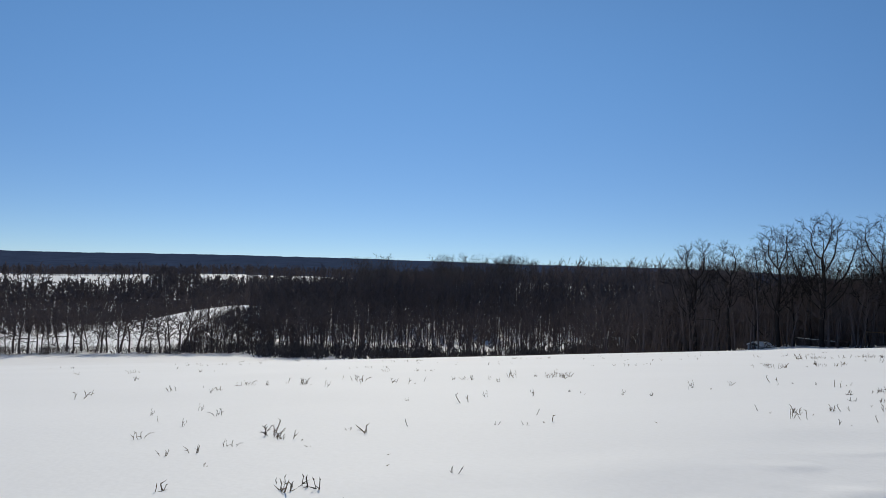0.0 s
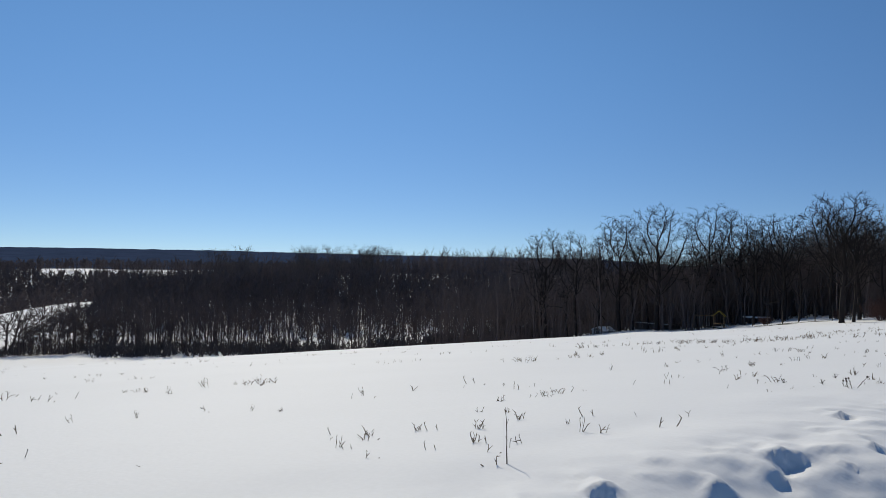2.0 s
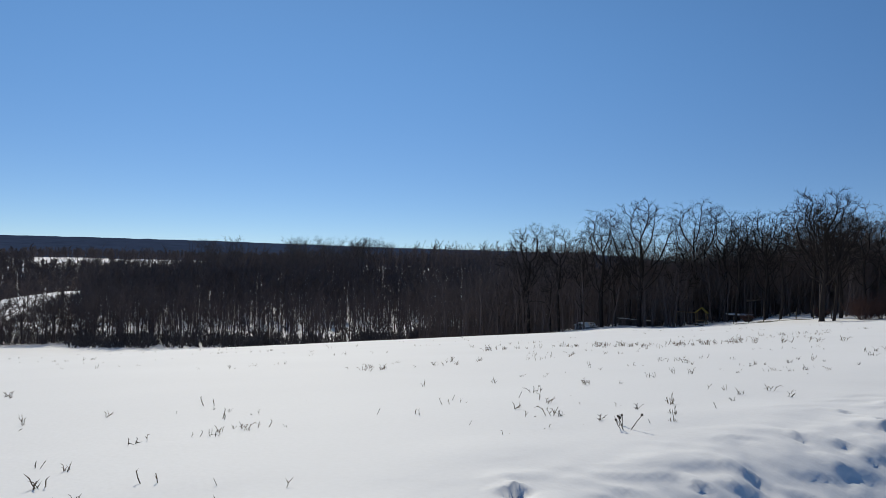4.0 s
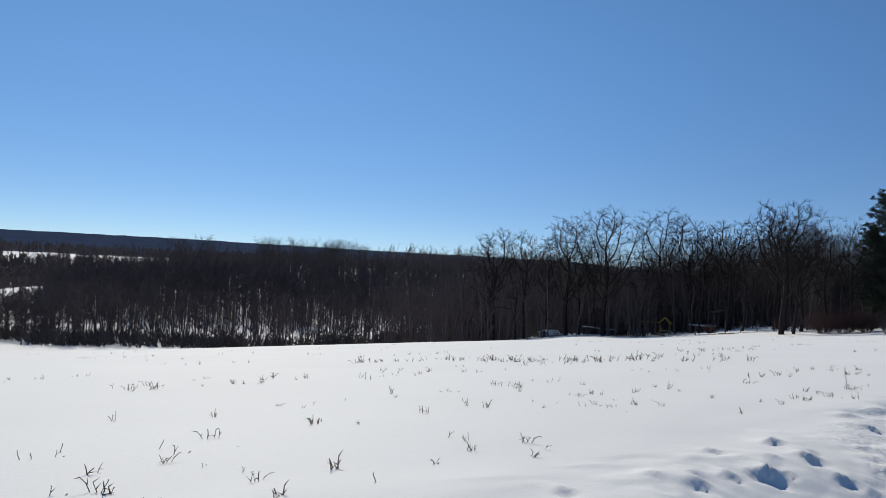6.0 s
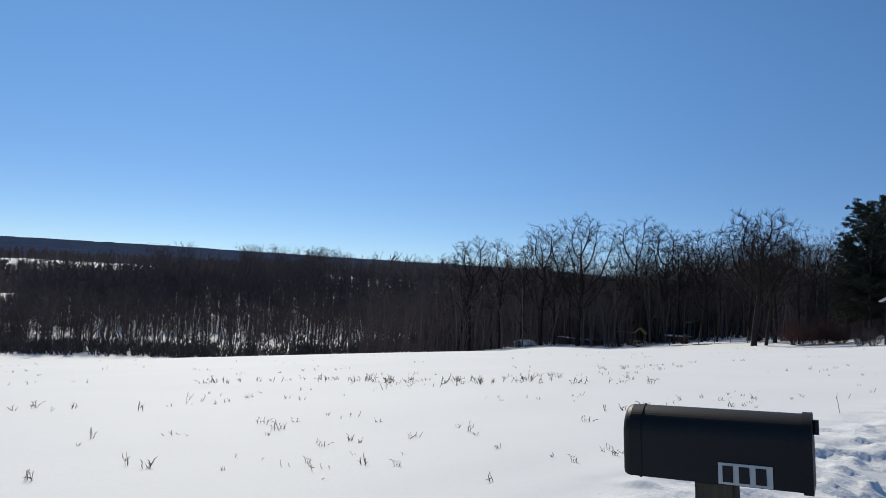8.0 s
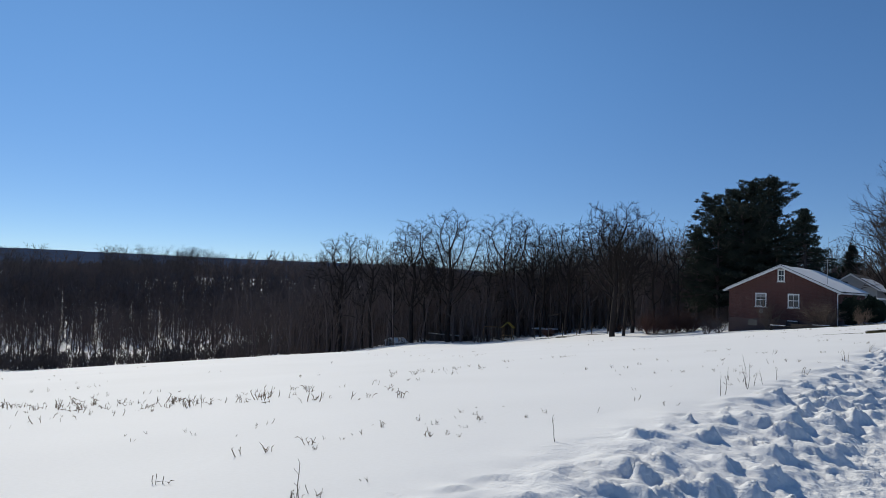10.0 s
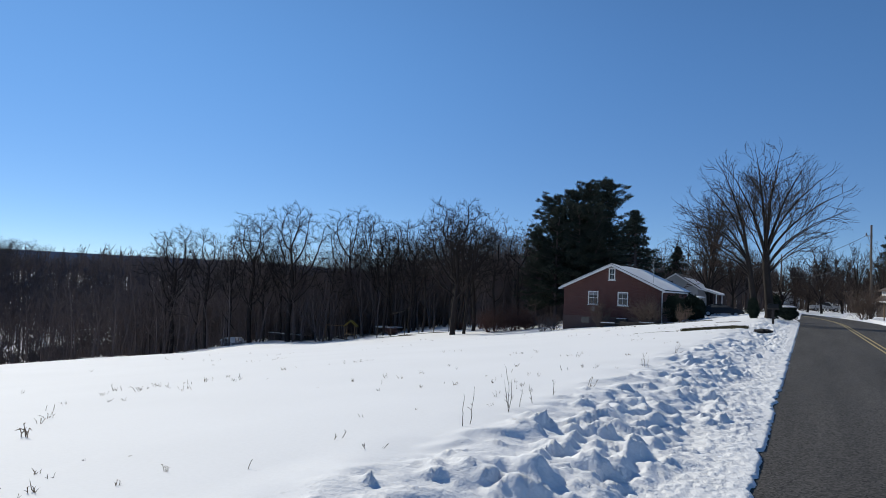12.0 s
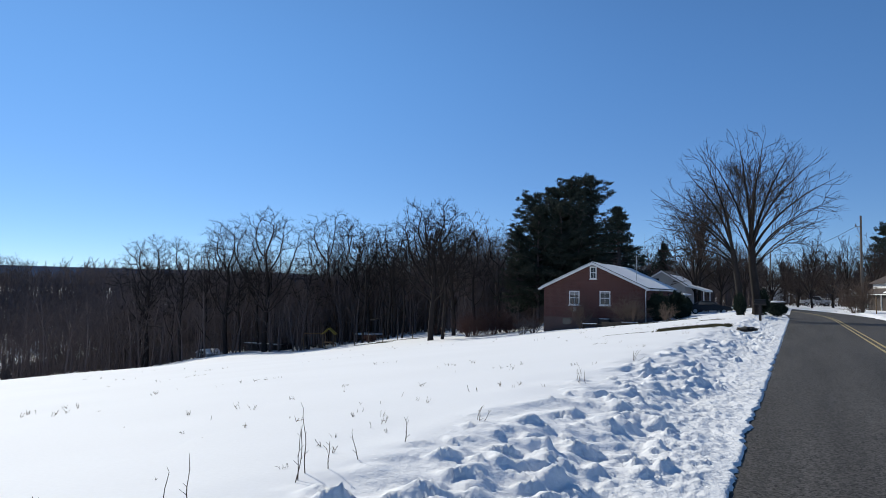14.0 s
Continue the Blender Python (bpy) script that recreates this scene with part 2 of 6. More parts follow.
def mesh_from(name, verts, faces, mat, smooth=False):
    """A mesh from arrays: verts (n, 3), faces (m, k), all faces with k corners."""
    me = bpy.data.meshes.new(name)
    verts, faces = np.asarray(verts, np.float32), np.asarray(faces, np.int32)
    k = faces.shape[1]
    me.vertices.add(len(verts))
    me.vertices.foreach_set("co", verts.ravel())
    me.loops.add(faces.size)
    me.loops.foreach_set("vertex_index", faces.ravel())
    me.polygons.add(len(faces))
    me.polygons.foreach_set("loop_start", np.arange(0, faces.size, k, dtype=np.int32))
    me.polygons.foreach_set("use_smooth", np.full(len(faces), smooth))
    me.update(calc_edges=True)
    me.materials.append(mat)
    return me


def grid_faces(rows, cols):
    i = np.arange(rows * cols).reshape(rows, cols)
    return np.stack((i[:-1, :-1], i[:-1, 1:], i[1:, 1:], i[1:, :-1]), -1).reshape(-1, 4)


def mesh_of(name, bm, mat, smooth=False):
    me = bpy.data.meshes.new(name)
    bmesh.ops.recalc_face_normals(bm, faces=bm.faces)
    bm.to_mesh(me)
    bm.free()
    me.materials.append(mat)
    if smooth:
        me.polygons.foreach_set("use_smooth", np.full(len(me.polygons), True))
    return me


def part(name, bm, mat, parent=None, label="", smooth=False):
    ob = new(name, mesh_of(name, bm, mat, smooth))
    ob.parent = parent
    return tagged(ob, label)


def piece(name, me, parent, m=None):
    ob = new(name, me)
    ob.parent = parent
    if m is not None:
        ob.matrix_basis = m
    return ob


def thing(name, x, y, z, rz, label, category, group="", kind=""):
    ob = new(name)
    ob.matrix_basis = pose(x, y, z, 0, 0, rz)
    return tagged(ob, label, category, group, kind)


def box(x0, x1, y0, y1, z0, z1, bevel=0.0, bm=None):
    own = bmesh.new()
    bmesh.ops.create_cube(own, size=1)
    for v in own.verts:
        v.co = Vector(((x0 + x1) / 2 + v.co.x * (x1 - x0), (y0 + y1) / 2 + v.co.y * (y1 - y0), (z0 + z1) / 2 + v.co.z * (z1 - z0)))
    if bevel:
        bmesh.ops.bevel(own, geom=own.edges[:], offset=bevel, segments=2, affect="EDGES")
    return join(bm, own)


def join(bm, own):
    if bm is None:
        return own
    tmp = bpy.data.meshes.new("tmp")
    own.to_mesh(tmp)
    own.free()
    bm.from_mesh(tmp)
    bpy.data.meshes.remove(tmp)
    return bm


def prism(outline, y0, y1, bm=None, axis="y"):
    """A solid of an outline in (x, z) pushed along y, or in (y, z) along x."""
    own = bmesh.new()
    rings = []
    for w in (y0, y1):
        rings.append([own.verts.new((a, w, b) if axis == "y" else (w, a, b)) for a, b in outline])
    own.faces.new(rings[0])
    own.faces.new(rings[1][::-1])
    n = len(outline)
    for i in range(n):
        own.faces.new((rings[0][i], rings[1][i], rings[1][(i + 1) % n], rings[0][(i + 1) % n]))
    return join(bm, own)


def rod(a, b, r0, r1=None, sides=8, bm=None):
    r1 = r0 if r1 is None else r1
    a, b = Vector(a), Vector(b)
    own = bmesh.new()
    bmesh.ops.create_cone(own, cap_ends=True, segments=sides, radius1=r0, radius2=r1, depth=(b - a).length)
    turn = (b - a).to_track_quat("Z", "Y").to_matrix().to_4x4()
    bmesh.ops.transform(own, matrix=Matrix.Translation((a + b) / 2) @ turn, verts=own.verts)
    return join(bm, own)


# ---- the lie of the land ----
def road_x(y):
    """How far the road's line is moved sideways: it bends gently before and after the straight."""
    y = np.asarray(y, float)
    return -0.0012 * np.maximum(0, 25 - y) ** 2 * (y > -40) - 0.0022 * np.maximum(0, np.minimum(y, 260) - 78) ** 2 - 5.07 * (y <= -40)


def road_z(y):
    y = np.asarray(y, float)
    return -0.0009 * np.clip(20 - y, 0, 60) ** 2


AZ = np.array([-180.0, -100, -20, 0, 12, 20, 35, 46, 60, 75, 91, 120, 180])
RR = np.array([60.0, 110, 150, 175, 205, 300, 360, 420, 560, 800, 1100, 1350])
HH = np.array([
    [0, 0, 0, 0, 0, 0, 0, 0, 0, 0, 0, 0],
    [0, 0, 0, 0, 0, 0, 0, 0, 0, 0, 0, 0],
    [0, 0, 0, 0, 0, 0, 0, 0, 0, 0, 0, 0],
    [-.1, -.1, 0, 0, 0, 0, 0, 0, 0, 0, 0, 0],
    [-.8, -1.0, -1, -1, -1, -1, -1, 0, 0, 0, 0, 0],
    [-1.9, -3.2, -3, -3, -3, -2, -2, 0, 0, 0, 0, 0],
    [-3.6, -6.6, -8, -9, -9, -6, -3, 0, 0, 0, 0, 0],
    [-4.4, -9.2, -12.5, -14.5, -15, -9, -3, 0, 1, 0, 0, 2],
    [-5.0, -12, -16.4, -17.3, -16.5, -10, -7, -4.8, -3, -10, 0, 3],
    [-5.5, -12.4, -16.2, -16.9, -17, -11.7, -13, -20, -30, -25, 1, 2],
    [-5.7, -12.6, -16.1, -16.7, -17.6, -22.8, -26.5, -33, -38, -34, -8.5, -8],
    [-5.7, -12.6, -16.1, -16.7, -17.6, -22.8, -26.5, -33, -38, -34, -8.5, -8],
    [0, 0, 0, 0, 0, 0, 0, 0, 0, 0, 0, 0]])


def bank_share(d, y):
    """How far the ploughed bank has risen from road to field, d metres from the road's edge."""
    return 0.09 * step(0, 0.03, d) + 0.91 * step(0.15, 1.8 + 0.55 * step(13, 19, y), d)


def ground(x, y):
    """The height of the snow-covered land, on arrays."""
    x, y = np.asarray(x, float), np.asarray(y, float)
    xr = x - road_x(np.clip(y, -40, 78))
    v = -xr - 2.6
    u = 0.5 * (v + np.sqrt(v * v + 1.6))
    uu = np.minimum(u, 140)
    field = 0.45 - 0.087 * uu - 0.0004 * uu ** 2 - 0.006 * (y - 10) * step(0, 15, u) * (u < 400)
    near = road_z(y) + bank_share(-0.33 - xr + 0.5 * (vnoise(y / 1.4, y * 0, 6) - 0.5) * step(-0.5, -1.5, xr), y) * (field - road_z(y)) - 0.10 * (xr > -0.33)
    near = np.where(xr > 5.5, road_z(y) - 0.10 + 0.14 * step(5.7, 6.3, xr), near)
    near = near - 0.55 * np.exp(-((x + 34) / 15) ** 2 - ((y - 88) / 20) ** 2)
    r = np.hypot(x, y - 10)
    az = np.degrees(np.arctan2(-x, y - 10))
    fi = np.clip(np.interp(az, AZ, np.arange(len(AZ))), 0, len(AZ) - 1.001)
    ri = np.clip(np.interp(r, RR, np.arange(len(RR))), 0, len(RR) - 1.001)
    i, j = fi.astype(int), ri.astype(int)
    a, b = fi - i, ri - j
    a = a * a * (3 - 2 * a)
    far = (HH[i, j] * (1 - b) + HH[i, j + 1] * b) * (1 - a) + (HH[i + 1, j] * (1 - b) + HH[i + 1, j + 1] * b) * a
    far = far + (vnoise(x / 37, y / 37, 3) - 0.5) * 2.0 * step(90, 220, r) * (az > 5)
    w = step(62, 112, r)
    w = np.where((xr > -8) & (y > 0), step(112, 150, r) * w + 0.0, w)
    return near * (1 - w) + far * w + 0.035 * (vnoise(x / 1.7, y / 2.3, 5) - 0.5) * step(2.2, 4, u)


def gz(x, y):
    return float(ground(x, y))


def spread_axis(limit, n, near):
    s = np.linspace(-1, 1, n)
    k = math.asinh(limit / near)
    return near * np.sinh(s * k)


gx = spread_axis(4700, 301, 6.0) - 2.0
gy = spread_axis(4700, 301, 9.0) + 20.0
mx, my = np.meshgrid(gx, gy)
mz = ground(mx, my)
shift = mx - road_x(np.clip(my, -40, 78))
mz = mz - 0.40 * step(-4.3, -3.2, shift) * step(-0.1, -0.5, shift) * step(-11.5, -10.5, my) * (my < 95)    # hollow under the ploughed bank
land = new("ground", mesh_from("ground", np.stack((mx, my, mz), -1).reshape(-1, 3), grid_faces(301, 301), SNOW, True))
tagged(land, "rolling farmland covered with smooth sunlit white snow", "ground", kind="structure")

# the wooded ridge on the horizon, its blue distance haze put into the colour
ra = np.radians(np.linspace(-30, 150, 1500))
rr = np.array([1250, 1500, 1900, 2400, 2900, 3300, 3600, 3900, 4100, 4200, 4300.0])
rh = np.array([-45, -14, 6, 22, 42, 60, 76, 90, 99, 101, 60.0])
A, R = np.meshgrid(ra, rr)
az_deg = np.degrees(A)
lift = 0.86 + 0.20 * step(95, 70, az_deg) - 0.05 * step(60, 40, az_deg) + 0.05 * np.exp(-((az_deg - 71) / 9) ** 2) + 0.05 * (vnoise(az_deg / 9, R / 700, 2) - 0.5)
lift = lift * (0.25 + 0.75 * step(22, 40, az_deg))
H = np.interp(R, rr, rh) * lift + 4 * vnoise(az_deg * 1.3, R / 90, 8) * (R > 1600) + 1.5 * vnoise(az_deg * 6, R / 30, 4) * (R > 2500)
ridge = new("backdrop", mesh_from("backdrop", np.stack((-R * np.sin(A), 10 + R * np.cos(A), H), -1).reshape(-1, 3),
                                  grid_faces(len(rr), len(ra)), HAZEWOOD, True))
tagged(ridge, "long dark wooded ridge along the horizon, blue from painted haze", "hills", kind="structure")

# ---- the road ----
ys = np.concatenate((np.arange(-40, 90, 1.0), np.arange(90, 221, 2.5)))
off = np.array([-0.75, -0.33, 0.4, 1.5, 2.6, 3.8, 5.0, 5.8, 6.2])
crown = np.array([-0.05, 0, 0.01, 0.03, 0.045, 0.03, 0.01, 0, -0.05])
Y, O = np.meshgrid(ys, off, indexing="ij")
X = O + road_x(Y)
X[:, -2:] += (0.25 * (vnoise(ys / 3, ys * 0, 4) - 0.5))[:, None]
Z = road_z(Y) + crown[None, :] * 0.6 + 0.004
road = new("road", mesh_from("road", np.stack((X, Y, Z), -1).reshape(-1, 3), grid_faces(len(ys), len(off)), ASPHALT, True))
tagged(road, "dry dark grey asphalt country road with worn edges", "road", kind="structure")
for k, centre in enumerate((2.50, 2.72)):
    w = 0.042
    lx = np.array([centre - w, centre + w])
    Y2, O2 = np.meshgrid(ys, lx, indexing="ij")
    pts = np.stack((O2 + road_x(Y2), Y2, road_z(Y2) + 0.027 + 0.006), -1).reshape(-1, 3)
    line = new("road_marking", mesh_from("road_marking", pts, grid_faces(len(ys), 2), YELLOW))
    tagged(line, "worn yellow centre line painted on the asphalt", "road marking", "double centre line", "structure")

# ---- the ploughed bank beside the road ----
by = [-12.0]
while by[-1] < 96:
    at = by[-1]
    by.append(at + (0.3 if at < -0.4 else 0.05 if at < 4 else 0.033 if at < 14 else 0.031 if at < 36 else 0.031 + 0.0055 * (at - 36)))
by = np.array(by)
bd = np.concatenate((np.arange(0, 1.1, 0.027), np.arange(1.1, 2.5, 0.036), np.arange(2.5, 5.3, 0.14)))
BY, BD = np.meshgrid(by, bd, indexing="ij")
jag = 0.11 * (vnoise(by / 0.55, by * 0, 11) - 0.5) + 0.07 * (vnoise(by / 0.13, by * 0, 12) - 0.5) + 0.07 * (vnoise(by / 2.5, by * 0, 13) - 0.5)
BX = -0.33 + jag[:, None] * np.exp(-BD / 0.35) + (0.09 * (vnoise(by / 0.09, by * 0, 14) - 0.5))[:, None] * np.exp(-BD / 0.06) + road_x(np.clip(BY, -40, 300)) - BD
fieldz = ground(BX, BY)
BZ = fieldz.copy()
calm = 0.30 + 0.70 * step(15, 19.5, BY)                 # the bank is lower and smoother at the start
lee, across = 0.906 * BX - 0.423 * BY, 0.423 * BX + 0.906 * BY


def carved_by_sun(along, over, steep, seed):
    """Noise leaning away from the sun: long lit backs, sharp crests and steep shaded faces."""
    h = vnoise(lee / along, across / over, seed)
    for _ in range(4):
        h = vnoise((lee - steep * h) / along, across / over, seed)
    return h


edge = BD + 0.7 * (vnoise(BX / 0.5, BY / 0.7, 27) - 0.5)
patchy = 0.25 + 1.0 * step(0.3, 0.7, vnoise(BX / 0.8, BY / 1.3, 35))
rough = step(0.45, 1.0, BD) * step(2.7, 1.9, BD) * calm
mounds = step(0.7, 1.2, BD) * step(2.75, 2.0, BD) * calm
slope = step(0.35, 0.8, BD) * step(2.4, 1.7, BD) * calm
crumbly = step(0.03, 0.25, BD) * step(1.9, 1.0, edge) * (0.3 + 0.7 * step(13, 17, BY))
tilt_w = 0.14 * (vnoise(BX / 0.5, BY / 0.6, 43) - 0.5)
lee, across = lee + tilt_w, across - tilt_w
BZ += mounds * 0.11 * np.maximum(0, carved_by_sun(0.44, 0.66, 0.27, 23) - 0.50)
BZ += mounds * 0.115 * np.maximum(0, carved_by_sun(0.20, 0.34, 0.13, 24) - 0.5)
BZ += slope * patchy * 0.12 * np.maximum(0, carved_by_sun(0.12, 0.19, 0.075, 25) - 0.42)
BZ += (0.35 * slope + 0.65 * crumbly) * patchy * 0.05 * carved_by_sun(0.07, 0.10, 0.045, 26)
BZ += crumbly * (0.034 * (vnoise(BX / 0.05, BY / 0.05, 21) - 0.5) + 0.05 * np.maximum(0, vnoise(BX / 0.10, BY / 0.11, 22) - 0.55) + 0.04 * (vnoise(BX / 0.4, BY / 0.5, 28) - 0.5))
BZ += step(1.6, 2.2, BD) * step(3.6, 2.8, BD) * 0.05 * (vnoise(BX / 0.7, BY / 0.9, 26) - 0.4)
# large clods thrown up by the plough: a lit back, a sharp crest, a steep face away from the sun
rng = random.Random(5)
lumps = np.zeros_like(BZ)
for k in range(1250):
    cy = 16 + 76 * rng.random() ** 1.2
    cd = rng.triangular(0.5, 2.3, 1.4) if cy > 20 else rng.uniform(0.5, 1.5)
    size = (rng.uniform(0.03, 0.085) + 0.15 * rng.random() ** 6) * (1 - 0.3 * float(step(30, 42, cy))) * (0.7 + 0.3 * float(step(18, 21, cy)))
    tall = size * rng.uniform(0.55, 1.05)
    i0, i1 = np.searchsorted(by, [cy - 1.0, cy + 1.0])
    if i1 - i0 < 2:
        continue
    dx, dy = -(BD[i0:i1] - cd), BY[i0:i1] - cy
    warp = 0.7 * size * (vnoise(dx / (0.7 * size) + k, dy / (0.7 * size), 31) - 0.5) + 0.3 * size * (vnoise(dx / 0.06 + k, dy / 0.06, 32) - 0.5)
    turn = rng.gauss(0, 0.35)
    c, sn = math.cos(-0.437 + turn), math.sin(-0.437 + turn)
    p = dx * c + dy * sn + warp
    q = (-dx * sn + dy * c + 0.6 * warp) / (size * rng.uniform(0.7, 1.5))
    back = np.clip(1 + p / (size * rng.uniform(1.3, 2.2)), 0, 1) ** rng.uniform(0.8, 1.5)
    face = np.clip(1 - p / (size * rng.uniform(0.35, 0.6)), 0, 1)
    m = tall * np.where(p < 0, back, face) * np.clip(1 - np.abs(q) ** 1.4, 0, 1)
    lumps[i0:i1] = np.maximum(lumps[i0:i1], m)
# wind-carved clods where the bank is low: a long back to the field, a steep face to the road
rng = random.Random(8)
carved = [(1.78, 6.45, 0.13, 0.13), (1.84, 5.97, 0.09, 0.06), (1.72, 6.10, 0.06, 0.035), (1.56, 7.06, 0.17, 0.13), (1.55, 7.56, 0.13, 0.08),
          (1.72, 7.44, 0.11, 0.045), (1.70, 7.75, 0.09, 0.045), (1.92, 7.55, 0.09, 0.03), (2.0, 5.55, 0.10, 0.035), (1.52, 12.75, 0.26, 0.15),
          (1.52, 13.43, 0.2, 0.11), (2.0, 13.08, 0.13, 0.05), (1.42, 13.75, 0.12, 0.09), (1.92, 13.83, 0.14, 0.03), (2.04, 14.66, 0.10, 0.06), (1.96, 15.37, 0.11, 0.07), (1.62, 15.15, 0.14, 0.10), (1.60, 14.56, 0.17, 0.12),
          (1.34, 14.96, 0.16, 0.08), (1.70, 14.26, 0.10, 0.06), (1.83, 16.97, 0.12, 0.08), (1.62, 7.83, 0.20, 0.12), (2.0, 9.39, 0.13, 0.08)]
for k in range(60):
    carved.append((rng.triangular(0.7, 2.0, 1.2), rng.uniform(7.8, 16), rng.uniform(0.05, 0.15), rng.uniform(0.025, 0.075)))
pits = np.zeros_like(BZ)
for k, (cd, cy, size, tall) in enumerate(carved):
    size, tall = size * 0.78, tall * 0.85
    i0, i1 = np.searchsorted(by, [cy - 0.7, cy + 0.7])
    dx, dy = BD[i0:i1] - cd, BY[i0:i1] - cy
    warp = 1.0 * size * (vnoise(dx / 0.10 + 5 * k, dy / 0.10, 51) - 0.5) + 0.3 * size * (vnoise(dx / 0.045 + k, dy / 0.045, 52) - 0.5)
    turn = rng.uniform(0.1, 0.75)
    p = dx * math.cos(turn) + dy * math.sin(turn) + warp
    q = (-dx * math.sin(turn) + dy * math.cos(turn) + warp) / (size * rng.uniform(0.95, 1.3))
    hollow = np.clip(1 - np.abs(1.2 * q) ** 1.1, 0, 1) * np.where(p < 0, step(0.01, -0.05, p) * np.clip(1 + p / (0.08 + 1.2 * size), 0, 1) * (0.7 + 0.6 * vnoise(dx / 0.09, dy / 0.09 + k, 54)), 0)
    pits[i0:i1] = np.maximum(pits[i0:i1], 0.75 * tall * hollow)
    p = np.where(p > 0, p / (0.25 + 1.3 * size), -p / (0.04 + 0.10 * size))
    m = np.clip(1 - np.abs(q) ** 0.95, 0, 1) * (0.75 + 0.5 * vnoise(dx / 0.08 + k, dy / 0.08, 53)) * np.where(dx * math.cos(turn) + dy * math.sin(turn) + warp > 0, np.clip(1 - p, 0, 1) ** 1.6, np.clip(1 - p ** 2, 0, 1))
    lumps[i0:i1] = np.maximum(lumps[i0:i1], 0.5 * tall * m)
BZ += lumps - pits - 0.05 * rough
BZ[:, 0] = road_z(by) - 0.01
join_w = step(2.6, 3.4, BD)
BZ = BZ * (1 - join_w) + (fieldz + 0.004 - 0.03 * step(4.5, 5.2, BD + 0.6 * (vnoise(BY / 0.9, BY * 0, 15) - 0.5))) * join_w
bank = new("snow_bank", mesh_from("snow_bank", np.stack((BX, BY, BZ), -1).reshape(-1, 3), grid_faces(len(by), len(bd)), PLOWED, True))
bank.data.materials.append(SNOW)
bank.data.materials.append(CRUMBS)
rnd = np.random.default_rng(3).random((len(by) - 1, len(bd) - 1))
mid = 0.5 * (edge[:-1, :-1] + edge[1:, 1:]) + 0.3 * (rnd - 0.5)
smooth_to = 1.0 + 1.3 * step(14.5, 17.5, 0.5 * (BY[:-1, :-1] + BY[1:, 1:]))
which = np.where(mid < 0.45 + 0.5 * step(14.5, 17.5, 0.5 * (BY[:-1, :-1] + BY[1:, 1:])), 2, np.where(mid > smooth_to, 1, 0))
bank.data.polygons.foreach_set("material_index", which.ravel().astype(np.int32))
tagged(bank, "lumpy bank of ploughed snow along the road's edge", "snow bank", kind="stuff")

# the lower, broken bank across the road
ry = np.concatenate((np.arange(-12, 24, 0.3), np.arange(24, 150, 0.14)))
rd = np.arange(0, 3.2, 0.13)
RY, RD = np.meshgrid(ry, rd, indexing="ij")
wave = 0.9 * (vnoise(ry / 3.1, ry * 0, 51) - 0.5) + 0.45 * (vnoise(ry / 0.8, ry * 0, 52) - 0.5)
RX = 5.85 + road_x(np.clip(RY, -40, 300)) + RD + wave[:, None] * np.exp(-RD / 0.6)
base = ground(RX, RY)
RZ = base + 0.03 + step(0.1, 0.6, RD) * step(3.1, 1.6, RD) * (0.02 + 0.12 * np.maximum(0, vnoise(RX / 0.7, RY / 0.9, 53) - 0.45) + 0.13 * np.maximum(0, vnoise(RX / 0.3, RY / 0.34, 54) - 0.5))
RZ[:, 0], RZ[:, -1] = road_z(ry) - 0.03, base[:, -1] - 0.05
other = new("snow_bank", mesh_from("snow_bank", np.stack((RX, RY, RZ), -1).reshape(-1, 3), grid_faces(len(ry), len(rd)), PLOWED, True))
tagged(other, "low ragged strip of ploughed snow along the far verge", "snow bank", kind="stuff")


# ---- trees ----
def bend(rng, d, amount):
    v = Vector((rng.gauss(0, 1), rng.gauss(0, 1), rng.gauss(0, 1)))
    return (d + v * amount).normalized()


def sideways(rng, d, angle, around=None):
    """d turned away by an angle in degrees, to a random or a given side."""
    a = d.orthogonal().normalized()
    b = d.cross(a)
    w = rng.uniform(0, 2 * math.pi) if around is None else around
    return (d * math.cos(radians(angle)) + (a * math.cos(w) + b * math.sin(w)) * math.sin(radians(angle))).normalized()


def limb(rng, segs, p, d, length, r, level, spec):
    """One limb in several pieces, with its own side limbs; segs gets (p0, p1, r0, r1, level)."""
    n = spec["pieces"][level]
    kids = spec["kids"][level] if level < len(spec["kids"]) else 0
    first = spec["bare"][level] if kids else 0.0
    end_r = r * spec["taper"][level]
    places = sorted(first + (1 - first) * (k + rng.random()) / max(1, kids) for k in range(kids))
    turn = rng.uniform(0, 6.28)
    done = 0
    for i in range(n):
        t0, t1 = i / n, (i + 1) / n
        d = bend(rng, d, spec["wobble"][level])
        d = (d + Vector((0, 0, spec["rise"][level]))).normalized()
        q = p + d * (length / n)
        ra, rb = r + (end_r - r) * t0, r + (end_r - r) * t1
        segs.append((p, q, ra, rb, level))
        while done < kids and places[done] <= t1:
            f = (places[done] - t0) / (t1 - t0)
            at = p + (q - p) * max(0, min(1, f))
            turn += 2.4 + rng.uniform(-0.5, 0.5)
            left = 1 - places[done] * spec["shrink"]
            ang = rng.uniform(*spec["angle"][level])
            limb(rng, segs, at, sideways(rng, d, ang, turn), length * spec["ratio"][level] * left * rng.uniform(0.7, 1.2),
                 max(spec.get("least", 0.006), ra * spec["thin"][level] * rng.uniform(0.7, 1.0)), level + 1, spec)
            done += 1
        p = q


